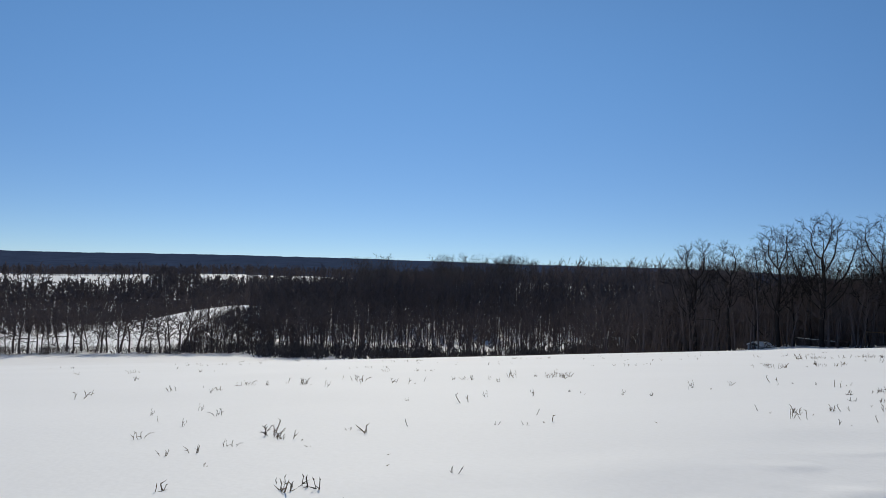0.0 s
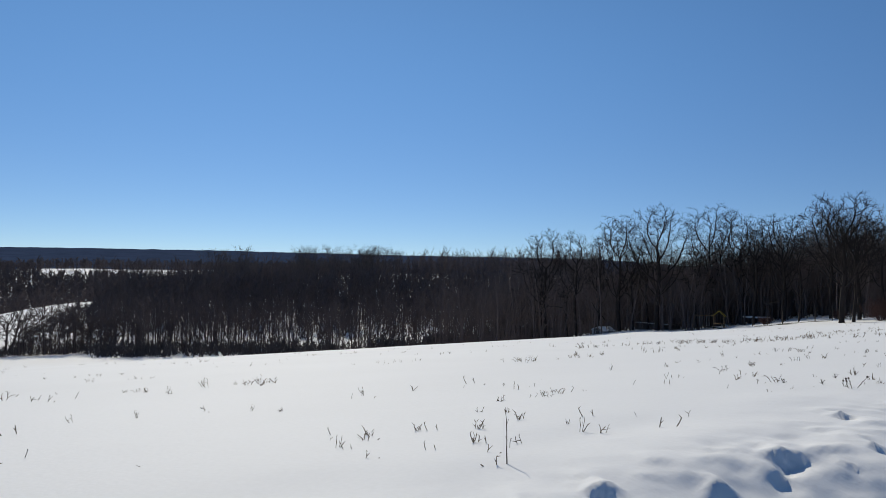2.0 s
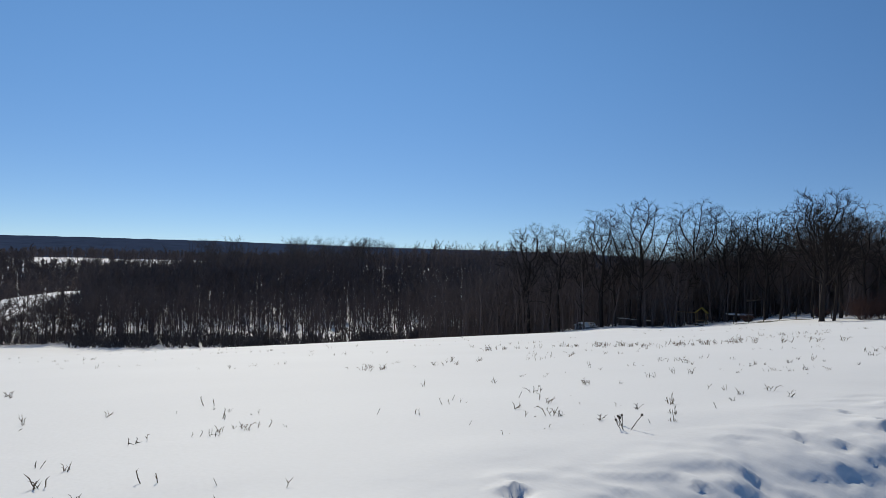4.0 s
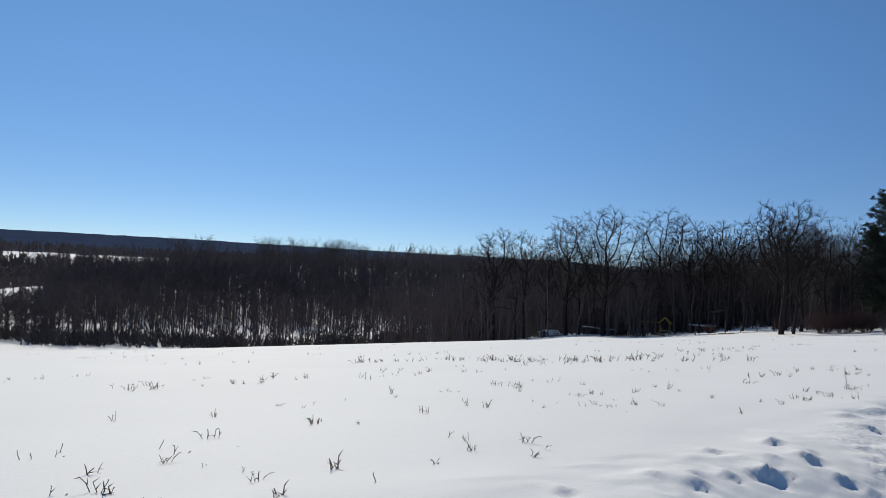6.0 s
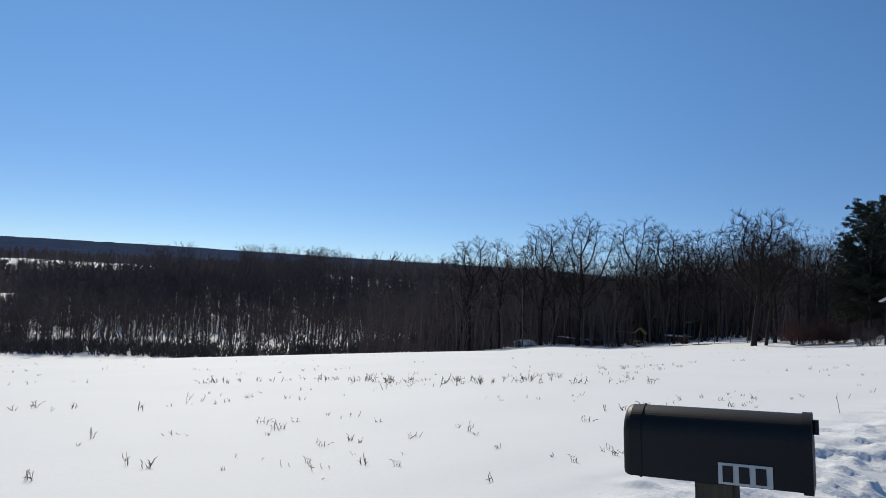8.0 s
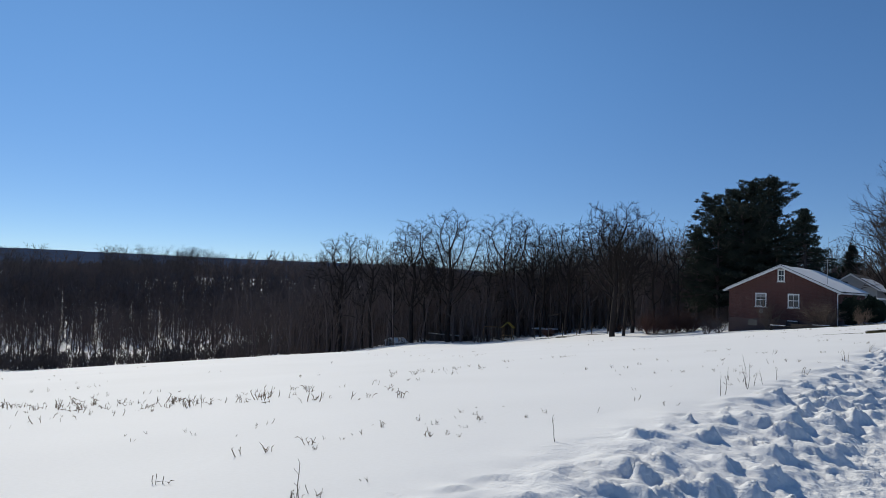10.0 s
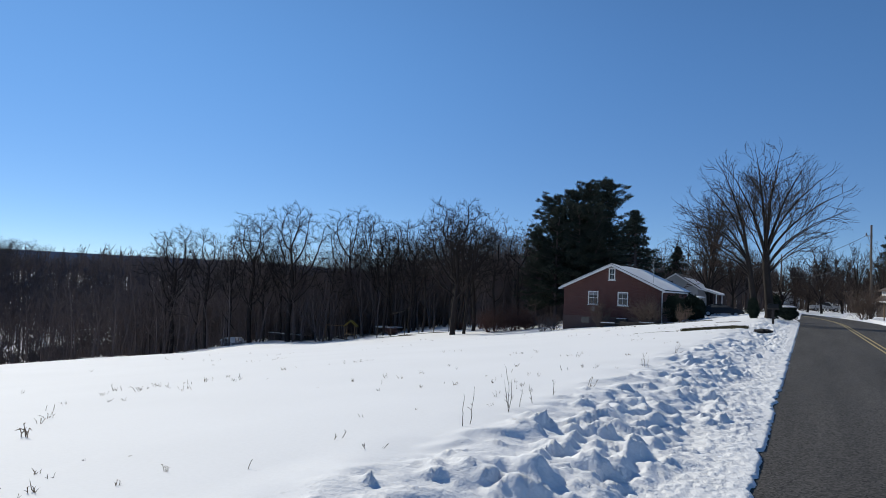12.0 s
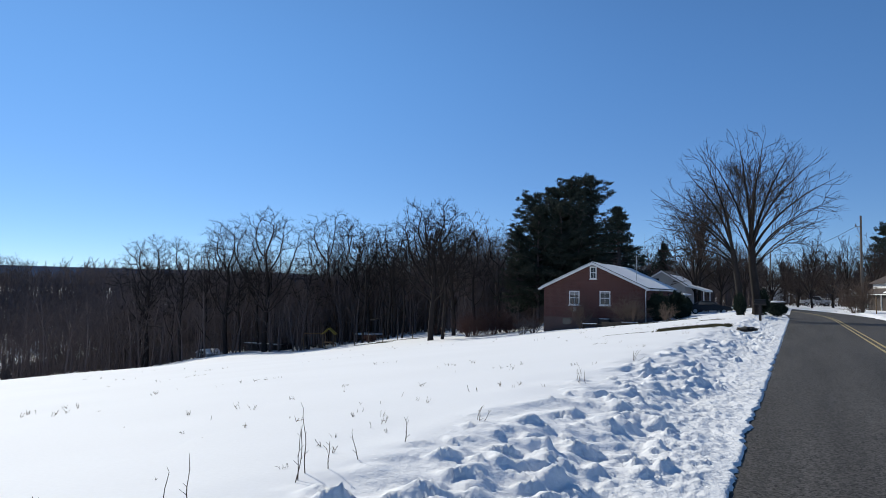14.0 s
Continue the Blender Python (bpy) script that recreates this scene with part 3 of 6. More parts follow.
def skeleton(trunk, leaders):
    """The trunk's points, and leaders that each leave one of them: (index on the trunk, points)."""
    pos = [np.array(p, float) for p in trunk]
    par = [-1] + list(range(len(trunk) - 1))
    for at, pts in leaders:
        last = at
        for p in pts:
            pos.append(np.array(p, float))
            par.append(last)
            last = len(pos) - 1
    return pos, par


def leader(gen, a, b, d, pace, wobble):
    """A limb that leaves a in the direction d and bends over towards b."""
    a, b = np.array(a, float), np.array(b, float)
    c = a + np.array(d) * np.linalg.norm(b - a) * 0.55
    n = max(3, int(np.linalg.norm(b - a) / pace))
    t = (np.arange(1, n + 1) / n)[:, None]
    drift = np.cumsum(gen.normal(0, wobble, (n, 3)), axis=0)
    return a * (1 - t) ** 2 + 2 * c * t * (1 - t) + b * t * t + drift


def colony(seed, start, targets, pace, kill, inertia=0.5, up=0.05, curl=0.12, reach=6.0, rounds=140, focus=None, out=0.0):
    """Branches that grow from the first points towards the targets, each of which is used up once it is reached.
    Gives the nodes, the parent of each, and their directions."""
    gen = np.random.default_rng(seed)
    pos, par = list(start[0]), list(start[1])
    way = [np.array((0, 0, 1.0))] + [(pos[i] - pos[par[i]]) / (np.linalg.norm(pos[i] - pos[par[i]]) + 1e-9) for i in range(1, len(pos))]
    left = np.array(targets, float)
    dist = np.full(len(left), 1e9)
    near = np.zeros(len(left), int)
    fresh, used = list(range(len(pos))), {}
    for _ in range(rounds):
        pts = np.array([pos[i] for i in fresh])
        d = np.linalg.norm(left[:, None, :] - pts[None], axis=2)
        best = d.argmin(1)
        m = d[np.arange(len(left)), best]
        closer = m < dist
        dist[closer], near[closer] = m[closer], np.array(fresh)[best[closer]]
        keep = dist > kill
        left, dist, near = left[keep], dist[keep], near[keep]
        if not len(left):
            break
        fresh = []
        pull = dist < reach
        for i in np.unique(near[pull]):
            if used.get(i, 0) > 2:
                dist[near == i] = np.where(dist[near == i] < reach, 1e8, dist[near == i])
                continue
            own = left[pull & (near == i)] - pos[i]
            v = (own / np.linalg.norm(own, axis=1, keepdims=True)).mean(0)
            v = v / (np.linalg.norm(v) + 1e-6) + inertia * way[i] + gen.normal(0, curl, 3) + np.array((0, 0, up))
            if focus is not None:
                away = pos[i] - np.array(focus)
                v = v + out * away / (np.linalg.norm(away) + 1e-6)
            v /= np.linalg.norm(v)
            used[i] = used.get(i, 0) + 1
            pos.append(pos[i] + v * pace)
            par.append(int(i))
            way.append(v)
            fresh.append(len(pos) - 1)
        if not fresh:
            break
    return np.array(pos), np.array(par), np.array(way)


def grown_tree(seed, start, targets, radius, pace, kill, mats, tip=0.013, twigs=3, twig=(0.35, 0.9), thin=0.009, power=1.8, droop=0.0, **how):
    """A bare tree from colony(): limbs as thick as all that they carry, and fine twigs on the outer ones."""
    pos, par, way = colony(seed, start, targets, pace, kill, **how)
    rng = random.Random(seed)
    load = np.zeros(len(pos))
    leaf = np.ones(len(pos), bool)
    leaf[par[par >= 0]] = False
    load[leaf] = 1.0
    for i in range(len(pos) - 1, 0, -1):
        load[par[i]] += load[i]
    thick = load ** (1 / power)
    thick = tip + (radius - tip) * (thick - 1) / (thick[0] - 1)
    wood, fine, sprays = [], [], []
    for i in range(1, len(pos)):
        a, b = pos[par[i]], pos[i]
        ra = min(thick[par[i]], thick[i] * 1.2)
        if i == 1:
            ra *= 1.35
        (wood if thick[i] > 0.055 else fine).append((Vector(a), Vector(b + (b - a) * 0.02), ra, thick[i], 0))
        if thick[i] < tip * 2.6:
            d = Vector(way[i])
            for k in range(twigs + 2 * int(leaf[i])):
                p = Vector(a).lerp(Vector(b), rng.random())
                e = sideways(rng, d, rng.uniform(12, 52)) + Vector((0, 0, 0.12 - droop * rng.random()))
                if "focus" in how:
                    e += (p - Vector(how["focus"])).normalized() * 0.5
                e.normalize()
                ln = rng.uniform(*twig)
                q = p + e * ln
                sprays.append((p, q, thin, 0, 0))
                for j in range(2):
                    m = p.lerp(q, rng.uniform(0.3, 0.8))
                    sprays.append((m, m + sideways(rng, e, rng.uniform(20, 50)) * ln * rng.uniform(0.3, 0.55), thin * 0.8, 0, 0))
    return mesh_from("trunk", *tubes(wood, 7), mats[0], True), mesh_from("branches", *stack([tubes(fine, 4), spikes(sprays)]), mats[1])


def clumped(seed, n, height, width, low, clumps, size=0.3):
    """Targets for a wood-grown crown, gathered in clumps inside a tall rounded outline, and the clumps' centres."""
    gen = np.random.default_rng(seed)
    out, centres = [], []
    for k in range(clumps):
        f = (k + gen.random()) / clumps
        wide = math.sin(math.pi * (0.25 + 0.62 * f)) ** 0.7
        a, r = 2.4 * k + gen.uniform(-0.5, 0.5), width * 0.5 * wide * gen.uniform(0.35, 0.95)
        c = np.array((r * math.cos(a), r * math.sin(a), (low + (0.94 - low) * f) * height))
        s = size * width * gen.uniform(0.7, 1.2)
        v = gen.normal(0, 1, (n // clumps, 3))
        v = v / np.linalg.norm(v, axis=1, keepdims=True) * gen.random((len(v), 1)) ** 0.4
        out.append(c + v * np.array((s, s, s * 0.9)))
        centres.append(c)
    out = np.concatenate(out)
    return out[out[:, 2] < height * 1.01], centres


FOREST = dict(pieces=[7, 4, 2, 2, 1], kids=[13, 6, 5, 4], bare=[0.3, 0.15, 0.12, 0.1], taper=[0.25, 0.25, 0.3, 0.3, 0.2], wobble=[0.07, 0.18, 0.2, 0.2, 0.2],
              rise=[0.05, 0.14, 0.08, 0.05, 0.0], angle=[(35, 65), (30, 60), (25, 60), (25, 60)], ratio=[0.46, 0.5, 0.5, 0.7], thin=[0.55, 0.6, 0.6, 0.6], shrink=0.5)
OPEN = dict(pieces=[4, 6, 4, 2, 1], kids=[9, 9, 7, 5], bare=[0.45, 0.2, 0.12, 0.1], taper=[0.55, 0.3, 0.4, 0.4, 0.2], wobble=[0.08, 0.27, 0.3, 0.25, 0.2],
            rise=[0.03, 0.07, 0.02, -0.02, 0.0], angle=[(18, 65), (30, 65), (25, 65), (25, 65)], ratio=[1.25, 0.46, 0.5, 0.75], thin=[0.62, 0.66, 0.66, 0.6], shrink=0.35)
FAR = dict(pieces=[3, 2, 1], kids=[11, 5], bare=[0.22, 0.1], taper=[0.2, 0.3, 0.2], wobble=[0.06, 0.15, 0.2],
           rise=[0.05, 0.12, 0.05], angle=[(28, 60), (25, 60)], ratio=[0.42, 0.5], thin=[0.5, 0.6], shrink=0.5)
BRUSH = dict(pieces=[2, 1, 1], kids=[4, 3], bare=[0.2, 0.2], taper=[0.4, 0.3, 0.2], wobble=[0.2, 0.3, 0.3],
             rise=[0.1, 0.1, 0.05], angle=[(20, 60), (25, 60)], ratio=[0.55, 0.5], thin=[0.7, 0.6], shrink=0.4)


def tree_segs(seed, height, radius, spec, lean=(0, 0)):
    rng = random.Random(seed)
    segs = []
    trunk = height * {4: 0.32, 5: 0.88, 6: 0.88, 7: 0.88, 8: 0.85, 3: 0.85, 2: 0.9}[spec["pieces"][0]]
    limb(rng, segs, Vector((0, 0, -0.35)), Vector((lean[0], lean[1], 1)).normalized(), trunk, radius, 0, spec)
    top = max(s[1].z for s in segs)
    k = height / top
    return [(a * k, b * k, ra, rb, lv) for a, b, ra, rb, lv in segs]


def tubes(segs, sides):
    """Tapered tubes for the pieces, as arrays of triangles; a sharp end where the radius is small."""
    p0 = np.array([s[0][:] for s in segs])
    p1 = np.array([s[1][:] for s in segs])
    r0 = np.array([s[2] for s in segs])
    r1 = np.array([s[3] for s in segs])
    d = p1 - p0
    d /= np.linalg.norm(d, axis=1, keepdims=True) + 1e-9
    ref = np.where(np.abs(d[:, 2:3]) < 0.9, np.array([[0, 0, 1.0]]), np.array([[1.0, 0, 0]]))
    u = np.cross(d, ref)
    u /= np.linalg.norm(u, axis=1, keepdims=True)
    v = np.cross(d, u)
    a = np.arange(sides) * 2 * math.pi / sides
    ring = u[:, None, :] * np.cos(a)[None, :, None] + v[:, None, :] * np.sin(a)[None, :, None]
    lo = p0[:, None, :] + ring * r0[:, None, None]
    hi = p1[:, None, :] + ring * r1[:, None, None]
    n = len(segs)
    verts = np.concatenate((lo, hi), 1).reshape(-1, 3)
    base = (np.arange(n) * 2 * sides)[:, None]
    i = np.arange(sides)[None, :]
    j = (i + 1) % sides
    tri = np.concatenate((np.stack((base + i, base + j, base + sides + j), -1), np.stack((base + i, base + sides + j, base + sides + i), -1)), 1)
    return verts, tri.reshape(-1, 3)


def spikes(segs):
    """Twigs: three-sided points."""
    p0 = np.array([s[0][:] for s in segs])
    p1 = np.array([s[1][:] for s in segs])
    r0 = np.array([s[2] for s in segs])
    d = p1 - p0
    d /= np.linalg.norm(d, axis=1, keepdims=True) + 1e-9
    ref = np.where(np.abs(d[:, 2:3]) < 0.9, np.array([[0, 0, 1.0]]), np.array([[1.0, 0, 0]]))
    u = np.cross(d, ref)
    u /= np.linalg.norm(u, axis=1, keepdims=True)
    v = np.cross(d, u)
    out = []
    for k in range(3):
        w = k * 2.0944
        out.append(p0 + (u * math.cos(w) + v * math.sin(w)) * r0[:, None])
    out.append(p1)
    verts = np.stack(out, 1).reshape(-1, 3)
    base = (np.arange(len(segs)) * 4)[:, None]
    tri = np.concatenate([base + np.array([[a, b, 3]]) for a, b in ((0, 1), (1, 2), (2, 0))], 1).reshape(-1, 3)
    return verts, tri


def stack(sets):
    verts, faces, n = [], [], 0
    for v, f in sets:
        verts.append(v)
        faces.append(f + n)
        n += len(v)
    return np.concatenate(verts), np.concatenate(faces)


def place_tree(meshes, x, y, rz, scale, label, group="", name="tree", z=None):
    t = thing(name, x, y, gz(x, y) if z is None else z, rz, label, "tree", group)
    t.scale = (scale, scale, scale)
    piece("trunk", meshes[0], t)
    piece("crown", meshes[1], t)
    return t


def scatter(name, protos, spots, mat, label, category, kind="stuff"):
    """Many small trees or stems as one mesh: protos are (verts, faces); spots are (x, y, z, turn, scale, which)."""
    sets = []
    for x, y, z, turn, sc, w in spots:
        v, f = protos[w % len(protos)]
        c, s = math.cos(turn) * sc, math.sin(turn) * sc
        sets.append((np.stack((v[:, 0] * c - v[:, 1] * s + x, v[:, 0] * s + v[:, 1] * c + y, v[:, 2] * sc + z), 1), f))
    ob = new(name, mesh_from(name, *stack(sets), mat))
    return tagged(ob, label, category, kind=kind)


def proto(seed, height, radius, spec, sides=4, twig=0.03):
    segs = tree_segs(seed, height, radius, spec)
    last = max(s[4] for s in segs)
    thick = [s for s in segs if s[4] == 0]
    mid = [s for s in segs if 0 < s[4] < last]
    sets = [tubes(thick, sides), tubes(mid, 3)] if mid else [tubes(thick, sides)]
    sets.append(spikes([(p, q, max(twig, r0), r1, lv) for p, q, r0, r1, lv in segs if lv == last]))
    return stack(sets)


def polar(az, r):
    return -r * math.sin(radians(az)), 10 + r * math.cos(radians(az))


def many(rng, n, inside, bounds, scale=(0.75, 1.15)):
    """n random spots in a polar region (az0, az1, r0, r1) where inside(az, r) holds."""
    spots = []
    a0, a1, r0, r1 = bounds
    while len(spots) < n:
        az = rng.uniform(a0, a1)
        r = math.sqrt(rng.uniform(r0 * r0, r1 * r1))
        if inside is None or inside(az, r):
            x, y = polar(az, r)
            spots.append([x, y, 0, rng.uniform(0, 6.28), rng.uniform(*scale), rng.randrange(100)])
    zz = ground(np.array([s[0] for s in spots]), np.array([s[1] for s in spots]))
    for s, z in zip(spots, zz):
        s[2] = float(z) - 0.1
    return spots


far_protos = [proto(100 + k, 14 + 2.5 * (k % 3), 0.19, FAR, 3, 0.075) for k in range(7)]
mid_protos = [proto(200 + k, 14 + 2.5 * (k % 3), 0.17, dict(FOREST, kids=[11, 4, 3], bare=[0.2, 0.15, 0.1], pieces=[5, 2, 1, 1]), 4, 0.036) for k in range(6)]


def brush_proto(seed, stout=1.0):
    rng = random.Random(seed)
    segs = []
    for k in range(7):
        p = Vector((rng.uniform(-1, 1), rng.uniform(-1, 1), -0.1))
        d = Vector((rng.uniform(-0.6, 0.6), rng.uniform(-0.6, 0.6), 1)).normalized()
        ln = rng.uniform(1.4, 3.2)
        segs.append((p, p + d * ln, 0.04 * stout, 0, 0))
        for j in range(3):
            q = p + d * ln * rng.uniform(0.3, 0.9)
            segs.append((q, q + sideways(rng, d, rng.uniform(20, 60)) * ln * rng.uniform(0.25, 0.5), 0.028 * stout, 0, 0))
    return spikes(segs)


def tiny_tree(seed, r=0.48, n=18, up=(0.9, 3.0)):
    rng = random.Random(seed)
    h = rng.uniform(12, 17)
    segs = [(Vector((0, 0, -0.5)), Vector((rng.gauss(0, 0.3), rng.gauss(0, 0.3), h * 0.94)), 0.22, 0, 0)]
    for k in range(n):
        z = h * rng.uniform(0.2, 0.86)
        d = Vector((rng.gauss(0, 1), rng.gauss(0, 1), rng.uniform(*up))).normalized()
        p = Vector((0, 0, z))
        segs.append((p, p + d * h * rng.uniform(0.12, 0.27), r, 0, 0))
    return spikes(segs)


def crest_tree(seed, stout=1.0):
    rng = random.Random(seed)
    h = rng.uniform(13, 18)
    segs = [(Vector((0, 0, -0.5)), Vector((rng.gauss(0, 0.3), rng.gauss(0, 0.3), h * 0.9)), 0.2, 0, 0)]
    for k in range(13):
        p = Vector((0, 0, h * rng.uniform(0.3, 0.8)))
        d = Vector((rng.gauss(0, 1), rng.gauss(0, 1), rng.uniform(0.8, 2.2))).normalized()
        q = p + d * h * rng.uniform(0.12, 0.24)
        segs.append((p, q, 0.10 * stout, 0, 0))
        for j in range(3):
            a = p.lerp(q, rng.uniform(0.35, 0.95))
            segs.append((a, a + sideways(rng, d, rng.uniform(15, 50)) * h * rng.uniform(0.05, 0.11), 0.07 * stout, 0, 0))
    return spikes(segs)


brush_protos = [brush_proto(300 + k) for k in range(5)]
thicket = [brush_proto(310 + k, 3.2) for k in range(5)]
rng = random.Random(17)

# the wooded slope across the valley, with a strip of open field behind its crest
hill_edge = lambda az, r: az < 82.6 - min(4.9, max(0, r - 185) * 0.042) or r < 181
open_strip = lambda az, r: 44 < az < 63 and 414 < r < 430
tall = lambda az, r: hill_edge(az, r) and (az < 76.4 or rng.random() < 0.04)
spots = many(rng, 850, tall, (38, 82.6, 160, 250), (0.5, 0.85))
scatter("woodland", far_protos, spots, BARK, "bare grey-brown woods at the foot of a snowy valley side", "woods")
spots = many(rng, 1900, lambda az, r: r < 335 and tall(az, r) and not open_strip(az, r), (38, 82.6, 215, 335), (0.6, 1.0))
crest = many(rng, 640, lambda az, r: tall(az, r) and not open_strip(az, r) and (not 45 < az < 62 or rng.random() < 0.85), (38, 82.6, 330, 425), (0.75, 1.3))
scatter("woodland", [crest_tree(670 + k) for k in range(8)], crest, BARK, "bare woods along the crest of a valley side", "woods")
spots += many(rng, 1000, lambda az, r: az < 72, (38, 76, 455, 640), (0.8, 1.1))
scatter("woodland", [tiny_tree(650 + k, 0.2, 23) for k in range(8)], spots, BARK, "bare grey-brown woods up a snowy valley side", "woods")
spots = many(rng, 560, lambda az, r: hill_edge(az, r) and (az < 77 or r > 172), (38, 82.6, 165, 300), (0.7, 1.3))
scatter("brush", thicket, spots, TWIG, "leafless undergrowth below the valley woods", "brush")
spots = many(rng, 520, lambda az, r: hill_edge(az, r) and az > 75.5, (75.5, 83.0, 174, 300), (0.4, 0.8))
scatter("brush", thicket, spots, TWIG, "low leafless brush along the edge of the low field", "brush")
spots = many(rng, 16, None, (65.5, 69, 345, 385), (1.25, 1.5)) + many(rng, 46, None, (54, 62, 345, 400), (1.15, 1.45))
scatter("woodland", [proto(780 + k, 16, 0.22, dict(FOREST, kids=[11, 6, 4], pieces=[5, 2, 1, 1]), 4, 0.05) for k in range(5)], spots, TWIG, "taller bare trees rising above the valley woods", "woods")
# woods beyond the low field, and round the high field
tiny = [tiny_tree(600 + k, up=(0.3, 1.4)) for k in range(8)]
spots = many(rng, 5200, lambda az, r: (az > 78 - (r - 420) * 0.05 or r > 560) and not (925 < r < 1062 and (66 < az < 79 or 82.5 < az < 94)), (60, 103, 400, 1085), (0.7, 1.1))
for s in spots:
    s[4] *= 1.3 if math.hypot(s[0], s[1] - 10) > 650 else 1.0
spots += many(rng, 1300, None, (56, 103, 1130, 1330), (0.8, 1.2))
scatter("woodland", tiny, spots, BARK, "distant bare woods beyond the low snowy field", "woods")
# woods and gardens far along the road
spots = many(rng, 900, None, (-28, 14, 190, 280), (0.45, 0.85))
scatter("woodland", [tiny_tree(690 + k, 0.16, 44) for k in range(6)], spots, TWIG, "bare woods far beyond the houses", "woods")
spots = []
while len(spots) < 90:
    x, y = rng.uniform(-40, 45), rng.uniform(128, 195)
    if (x < -7 and y > 130) or (x > 12 and y > 142):
        spots.append([x, y, gz(x, y) - 0.1, rng.uniform(0, 6.28), rng.uniform(0.4, 0.75), rng.randrange(99)])
scatter("woodland", mid_protos, spots, TWIG, "bare garden trees and thickets behind the houses", "woods")
# rounded garden trees beyond the bend, and thickets behind the brick house
GARDEN = dict(pieces=[4, 3, 2, 1], kids=[7, 6, 4], bare=[0.5, 0.15, 0.1], taper=[0.6, 0.2, 0.3, 0.2], wobble=[0.05, 0.1, 0.15, 0.2],
              rise=[0.02, 0.05, 0.03, 0], angle=[(15, 62), (25, 50), (22, 50)], ratio=[1.9, 0.45, 0.6], thin=[0.55, 0.5, 0.6], shrink=0.5)
garden = [proto(730 + k, 8.5, 0.17, GARDEN, 5, 0.026) for k in range(5)]
spots = []
while len(spots) < 170:
    x, y = rng.uniform(-30, 34), rng.uniform(120, 210)
    away = x - float(road_x(y))
    if (away > 10 and y > 140 or -14 < away < -3.5) and not (x < -9 and y < 131) and (y > 166 or x < -5 or x > 8):
        spots.append([x, y, gz(x, y) - 0.05, rng.uniform(0, 6.28), rng.uniform(0.45, 1.05), rng.randrange(99)])
scatter("woodland", garden, spots, BROWNTWIG, "bare brown garden trees and hedges past the bend", "woods")
spots = []
while len(spots) < 34:
    x, y = rng.uniform(-37, -19), rng.uniform(113, 128)
    spots.append([x, y, gz(x, y) - 0.05, rng.uniform(0, 6.28), rng.uniform(0.4, 0.62), rng.randrange(99)])
scatter("woodland", mid_protos, spots, BARK, "bare trees in a thicket behind the pines", "woods")
spots = []
while len(spots) < 170:
    x, y = rng.uniform(-38, -20), rng.uniform(103, 126)
    spots.append([x, y, gz(x, y) - 0.05, rng.uniform(0, 6.28), rng.uniform(0.7, 1.5), rng.randrange(99)])
scatter("brush", brush_protos, spots, PALEBARK, "tangled leafless brush beneath the pines", "brush")
spots = many(rng, 380, None, (44, 77.5, 157, 172), (0.7, 1.3))
scatter("brush", thicket, spots, TWIG, "low leafless brush at the foot of the valley woods", "brush")
spots = []
while len(spots) < 420:
    x, y = rng.uniform(-92, -22), rng.uniform(107, 165)
    if y > 128 or x < -36:
        spots.append([x, y, gz(x, y) - 0.1, rng.uniform(0, 6.28), rng.uniform(0.6, 0.95), rng.randrange(99)])
scatter("woodland", [crest_tree(710 + k, 0.5) for k in range(6)], spots, PALEBARK, "close-set bare trees inside the wood", "woods")
spots = []
while len(spots) < 300:
    x, y = rng.uniform(-22, 30), rng.uniform(122, 205)
    away = x - float(road_x(y))
    if (away > 9.5 or -9 < away < -4) and (y > 160 or x < -5 or x > 9):
        spots.append([x, y, gz(x, y) - 0.05, rng.uniform(0, 6.28), rng.uniform(0.5, 1.0), rng.randrange(99)])
scatter("brush", brush_protos, spots, BROWNTWIG, "brown leafless hedges past the bend", "brush")
# the row of trees along the low field
spots = []
for k in range(58):
    x, y = polar(74 + k * 0.46 + rng.uniform(-0.2, 0.2), rng.uniform(174, 183))
    spots.append([x, y, gz(x, y), rng.uniform(0, 6), rng.uniform(0.5, 1.0), rng.randrange(99)])
row_protos = [proto(760 + k, 14, 0.3, dict(OPEN, kids=[7, 7, 4], pieces=[4, 4, 2, 1]), 5, 0.06) for k in range(4)]
scatter("tree_row", row_protos, spots, BARK, "row of thin bare trees along a snowy low field", "trees")
spots = many(rng, 420, None, (70, 100, 172, 184), (0.5, 1.1))
scatter("brush", brush_protos, spots, TWIG, "low leafless brush along a field edge", "brush")


# the wood behind the near field
def in_wood(x, y):
    glade = -59 < x < -38 and y < 108.5                    # snowy gap round the playset
    return y > 101 + 0.02 * (-x - 30) and not (x > -34 and y < 128) and not glade


spots, deeper = [], []
while len(spots) + len(deeper) < 1080:
    x, y = rng.uniform(-125, -6), rng.uniform(101, 190)
    if in_wood(x, y):
        (spots if y < 122 else deeper).append([x, y, gz(x, y) - 0.1, rng.uniform(0, 6.28), rng.uniform(0.66, 0.98) * (0.66 + 0.34 * float(step(-50, -85, x))), rng.randrange(99)])
scatter("woodland", mid_protos, spots, PALEBARK, "dense bare wood beside a snowy field", "woods")
scatter("woodland", [tiny_tree(670 + k, 0.12, 36) for k in range(6)], deeper, PALEBARK, "dense bare wood deeper behind a snowy field", "woods")
spots = []
while len(spots) < 620:
    x, y = rng.uniform(-125, -10), rng.uniform(103, 150)
    if in_wood(x, y) and not (x > -53 and y < 113):
        spots.append([x, y, gz(x, y) - 0.05, rng.uniform(0, 6.28), rng.uniform(0.7, 1.6), rng.randrange(99)])
